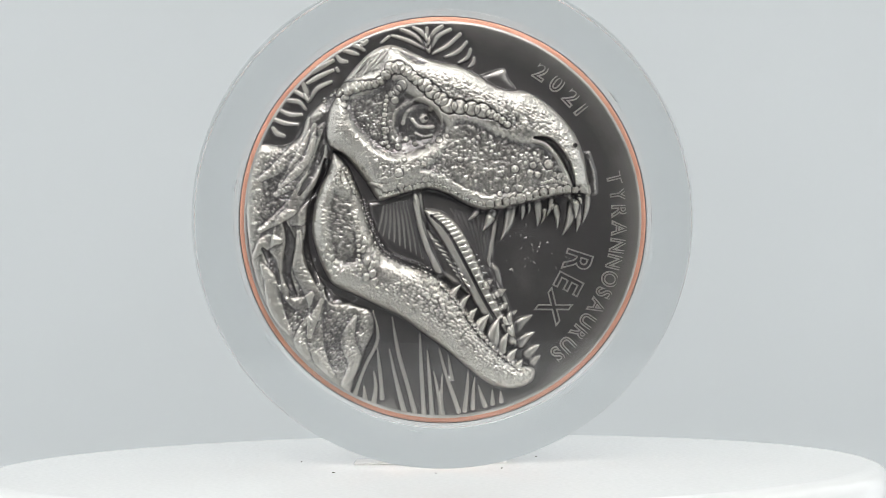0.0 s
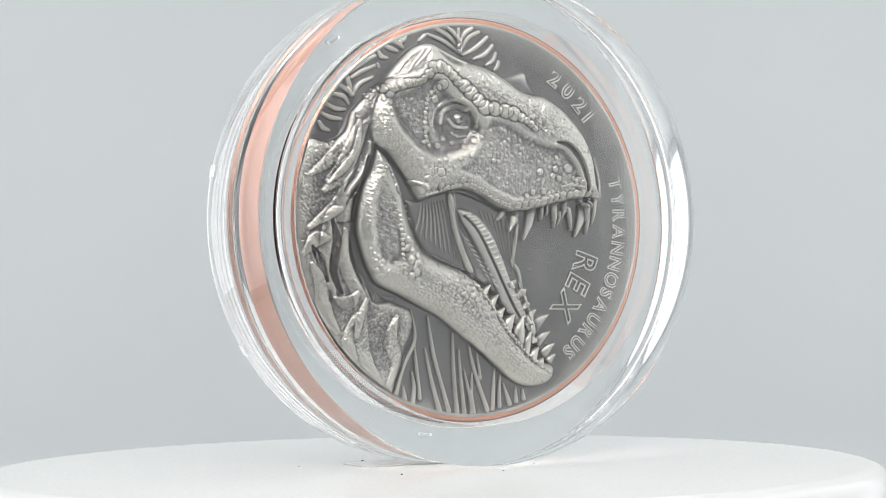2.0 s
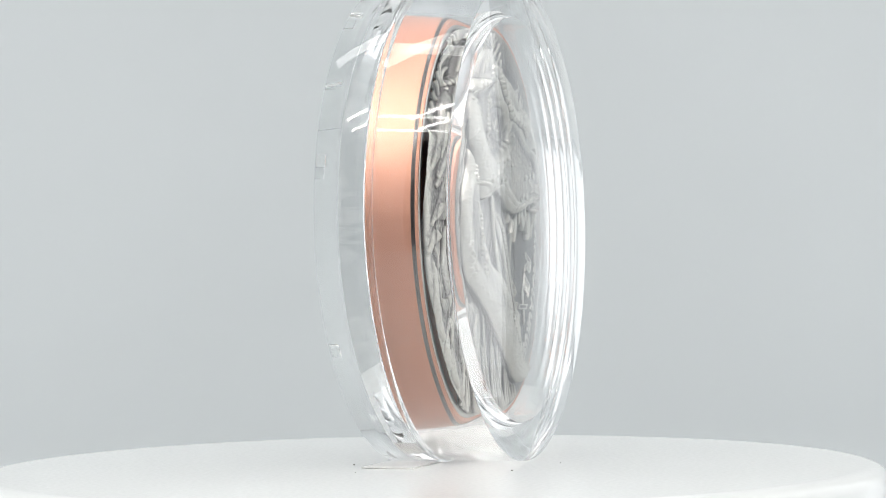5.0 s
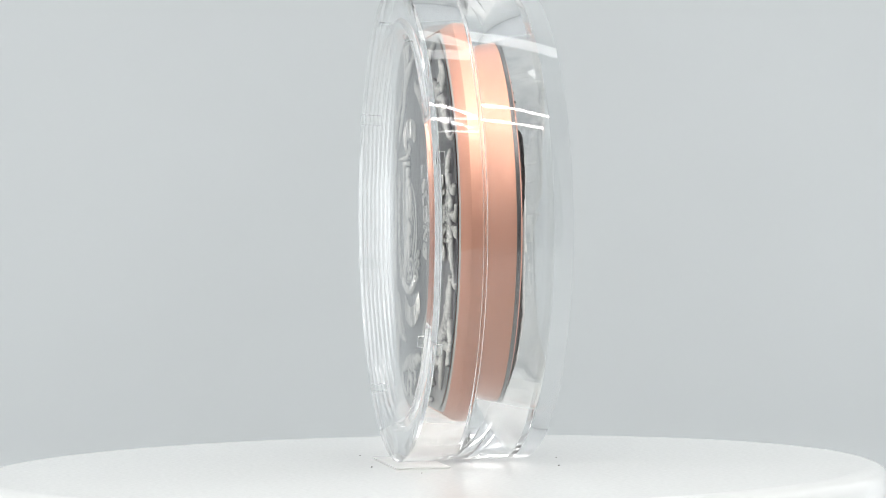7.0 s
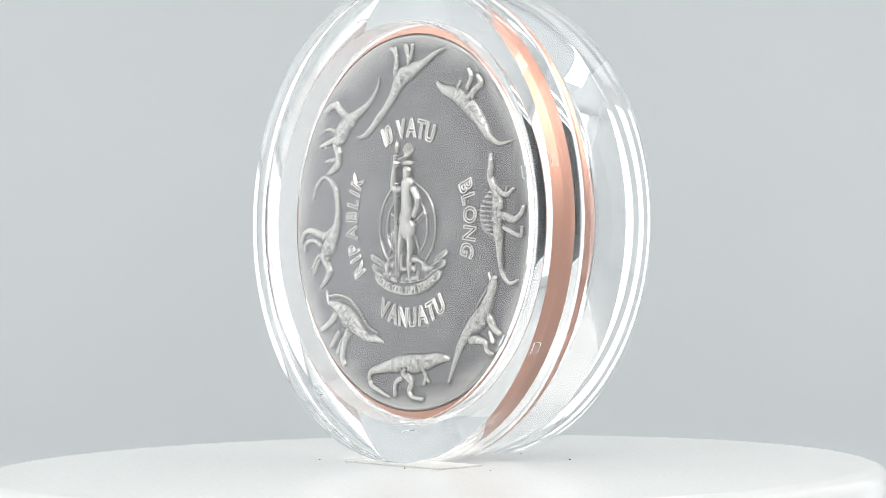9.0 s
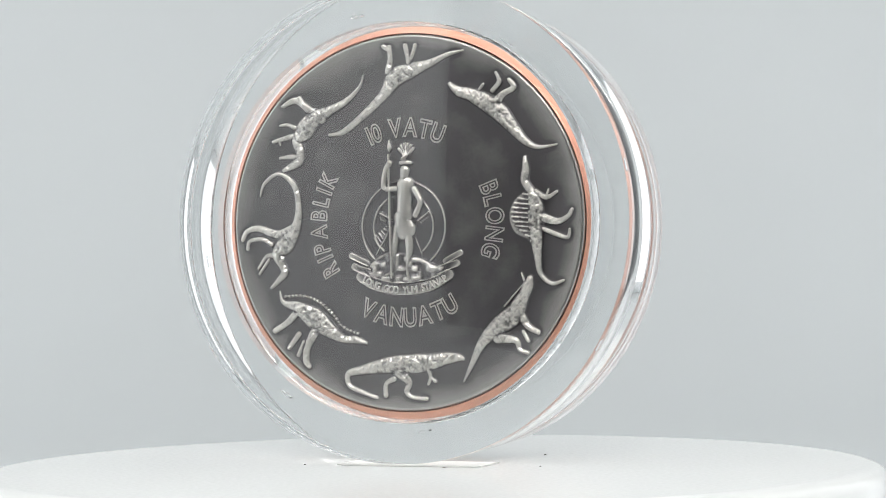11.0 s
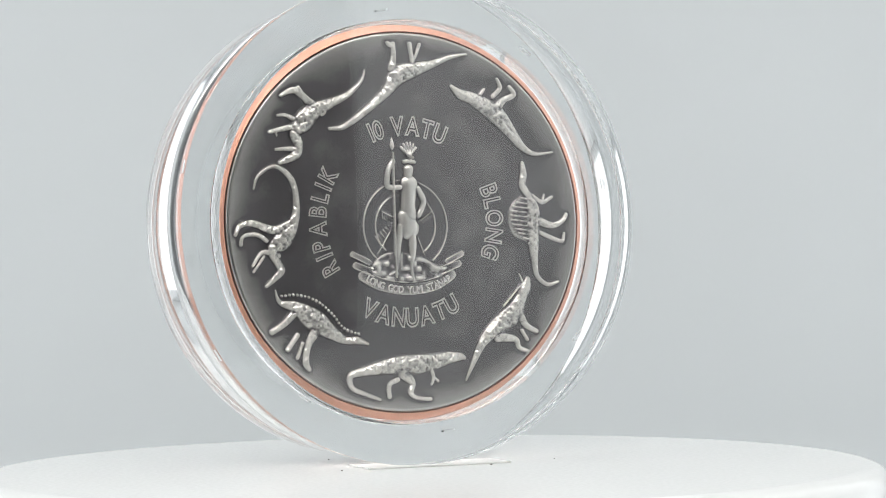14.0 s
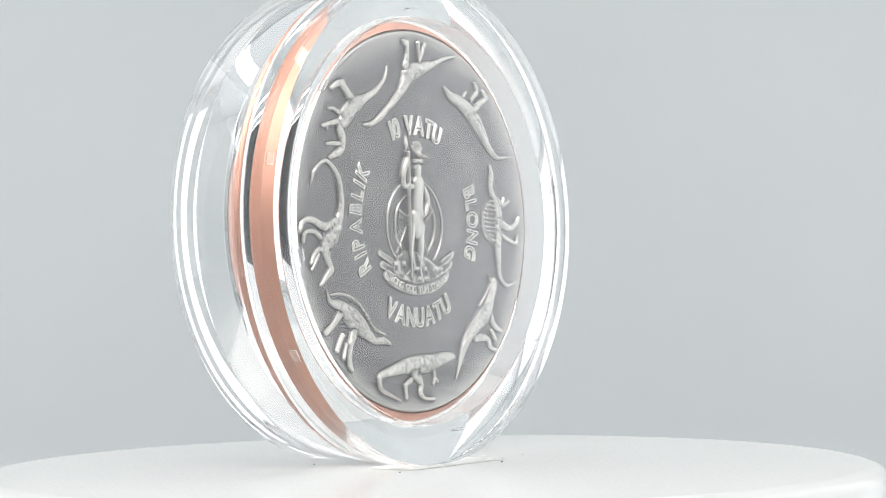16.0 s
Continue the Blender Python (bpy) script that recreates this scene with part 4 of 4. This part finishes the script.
def arc_text(name, word, radius, start, end, size, z, mat, parent, label, inward=False, outline=True, rise=0.0, squeeze=1.0):
    """Raised letters set round an arc, joined into one inscription. Angles in degrees, size and radius in millimetres."""
    verts, faces, glyphs = [], [], []
    for ch in word:
        if ch == " ":
            glyphs.append((None, (0.45 if outline else 0.8) * size * MM))
            continue
        cu = bpy.data.curves.new("glyph", "FONT")
        cu.body, cu.size, cu.align_x, cu.align_y, cu.resolution_u = ch, size * 1.38 * MM, "LEFT", "TOP_BASELINE", 4
        if outline:
            cu.fill_mode, cu.bevel_depth, cu.bevel_resolution, cu.offset = "NONE", 0.000125, 1, 0.022 * size * MM
        else:
            cu.extrude, cu.bevel_depth, cu.bevel_resolution, cu.offset = 0.00022, 0.00008, 1, -0.00004
        ob = new("glyph", cu)
        bpy.context.view_layer.update()
        me = bpy.data.meshes.new_from_object(ob.evaluated_get(bpy.context.evaluated_depsgraph_get()))
        xs = [v.co.x for v in me.vertices]
        mid = (min(xs) + max(xs)) / 2
        shape = [v.co - Vector((mid, 0, 0)) for v in me.vertices], [tuple(p.vertices) for p in me.polygons]
        glyphs.append((shape, max(xs) - min(xs)))
        bpy.data.objects.remove(ob)
        bpy.data.curves.remove(cu)
        bpy.data.meshes.remove(me)
    # equal gaps between the letters, the first and the last one at the given angles
    widths = [g[1] * squeeze for g in glyphs]
    run = radians(abs(end - start)) * radius * MM
    gap = (run - sum(widths) + (widths[0] + widths[-1]) / 2) / (len(word) - 1)
    along = 0.0
    for i, (shape, _) in enumerate(glyphs):
        if i:
            along += (widths[i - 1] + widths[i]) / 2 + gap
        if shape is None:
            continue
        a = radians(start + (end - start) * along / run)
        turn = a - math.pi / 2 if not inward else a + math.pi / 2
        m = Matrix.Translation((radius * math.cos(a) * MM, (radius * math.sin(a) + rise) * MM, z)) @ Matrix.Rotation(turn, 4, "Z") @ Matrix.Diagonal((squeeze, 1, 1, 1)) @ Matrix.Translation((0, -0.503 * size * MM, 0))
        base = len(verts)
        verts += [m @ v for v in shape[0]]
        faces += [tuple(base + k for k in p) for p in shape[1]]
    ob = mesh_object(name, verts, faces, mat, parent, label, smooth=False)
    at = ob.data.attributes.new("polish_and_light", "FLOAT", "POINT")
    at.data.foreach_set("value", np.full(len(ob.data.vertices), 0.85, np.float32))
    return ob


def make_coin():
    c = tagged(new("coin"), "large antique silver coin with a copper edge", "coin")
    zf, zb = Z_COIN - 0.0003, -Z_COIN_BACK - 0.0002
    prof = [(0, Z_COIN - 0.001), (COIN_R - 0.0009, Z_COIN - 0.001), (COIN_R - 0.0007, Z_COIN), (COIN_R - 0.0003, Z_COIN), (COIN_R, Z_COIN - 0.0004), (COIN_R, Z_COIN_BACK + 0.0012),
            (COIN_R - 0.0003, Z_COIN_BACK + 0.0007), (COIN_R - 0.0011, Z_COIN_BACK), (COIN_R - 0.0013, Z_COIN_BACK + 0.001), (0, Z_COIN_BACK + 0.001)]
    sharp(part("edge", turned(prof, 256), M_COPPER, c, "satin copper edge band"))
    # added ring: the dark band mirrored in the capsule wall, put on as colour
    sharp(part("edge_reflection", turned([(COIN_R - 0.0004, Z_COIN - 0.0008), (COIN_R + 0.00006, Z_COIN - 0.0008), (COIN_R + 0.00006, Z_COIN - 0.0003), (COIN_R - 0.0004, Z_COIN - 0.0003)], 256), M_REFLECTION, c, "dark ring round the edge standing in for a reflection"))
    fr, br = COIN_R - 0.0006, COIN_R - 0.0013
    obverse = front_relief().mesh("obverse", fr / MM - 0.5, zf, M_SILVER_LIT, c, "high relief of a roaring dinosaur head")
    sharp(part("rim", turned([(fr - 0.0011, zf - 0.0006), (fr - 0.0011, zf + 0.0001), (fr - 0.0008, zf + 0.00042), (fr - 0.0003, zf + 0.00042), (fr, zf + 0.0002), (fr, zf - 0.0006)], 256, 0.0001, 2), M_RIM, obverse))
    arc_text("inscription", "2021", 25.1, 55.3, 37.5, 2.55, zf + 0.00016, M_LETTER, obverse, "year 2021 in raised figures")
    arc_text("inscription", "TYRANNOSAURUS", 25.0, 12.5, -50.5, 2.25, zf + 0.00016, M_LETTER, obverse, "TYRANNOSAURUS in raised letters", squeeze=0.88)
    arc_text("inscription", "REX", 20.0, -18.8, -39.2, 3.75, zf + 0.00016, M_LETTER, obverse, "REX in raised outlined letters", squeeze=0.95)
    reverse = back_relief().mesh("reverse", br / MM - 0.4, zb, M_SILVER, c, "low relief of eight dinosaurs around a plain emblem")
    reverse.matrix_local = pose(0, 0, 0, 0, 180, 0)
    sharp(part("rim", turned([(br - 0.0009, zb - 0.0006), (br - 0.0009, zb + 0.0001), (br - 0.0006, zb + 0.00036), (br - 0.0002, zb + 0.00036), (br, zb + 0.0001), (br, zb - 0.0006)], 256, 0.0001, 2), M_RIM, reverse))
    for word, rad, a0, a1, size, inward in (("10 VATU", 13.9, 113, 67.5, 2.7, False), ("RIPABLIK", 13.75, 209, 151, 2.55, False), ("BLONG", 13.95, 19.5, -18.5, 2.7, False), ("VANUATU", 13.7, 244.5, 299.5, 2.7, True)):
        arc_text("inscription", word, rad, a0, a1, size, zb + 0.00014, M_LETTER, reverse, word + " in raised outlined letters", inward, squeeze=0.80)
    arc_text("inscription", "LONG GOD YUMI STANAP", 12.75, 241.0, 299.0, 1.05, zb + 0.00046, M_LETTER, reverse, "LONG GOD YUMI STANAP in small raised letters", True, False, 2.95, 0.8)
    return c


# ---- what turns ----
turntable, capsule, coin, pad = make_turntable(), make_capsule(), make_coin(), make_pad()
specks = [make_speck(*q) for q in ((-0.0125, -0.0165, 0.00014), (0.0015, -0.0195, 0.00011), (0.016, 0.0075, 0.00012), (-0.006, 0.009, 0.00014), (0.0105, -0.0125, 0.00013), (-0.0185, 0.004, 0.0001))]


def motions():
    # a steady turn that quickens very slightly
    rows = [(k * 0.5, -1.07 + 14.5503 * k * 0.5 + 0.02 * ((k * 0.5 - 6.4) ** 2 - 40.96)) for k in range(33)]
    walk(turntable, [(t, pose(0, 0, 0, 0, 0, a)) for t, a in rows])
    walk(capsule, [(t, pose(0, 0, 0, 0, 0, a) @ STAND) for t, a in rows])
    walk(coin, [(t, pose(0, 0, 0, 0, 0, a) @ STAND) for t, a in rows])
    walk(pad, [(t, pose(0, 0, 0, 0, 0, a)) for t, a in rows])
    for speck, at in specks:
        walk(speck, [(t, pose(0, 0, 0, 0, 0, a) @ at) for t, a in rows])


motions()
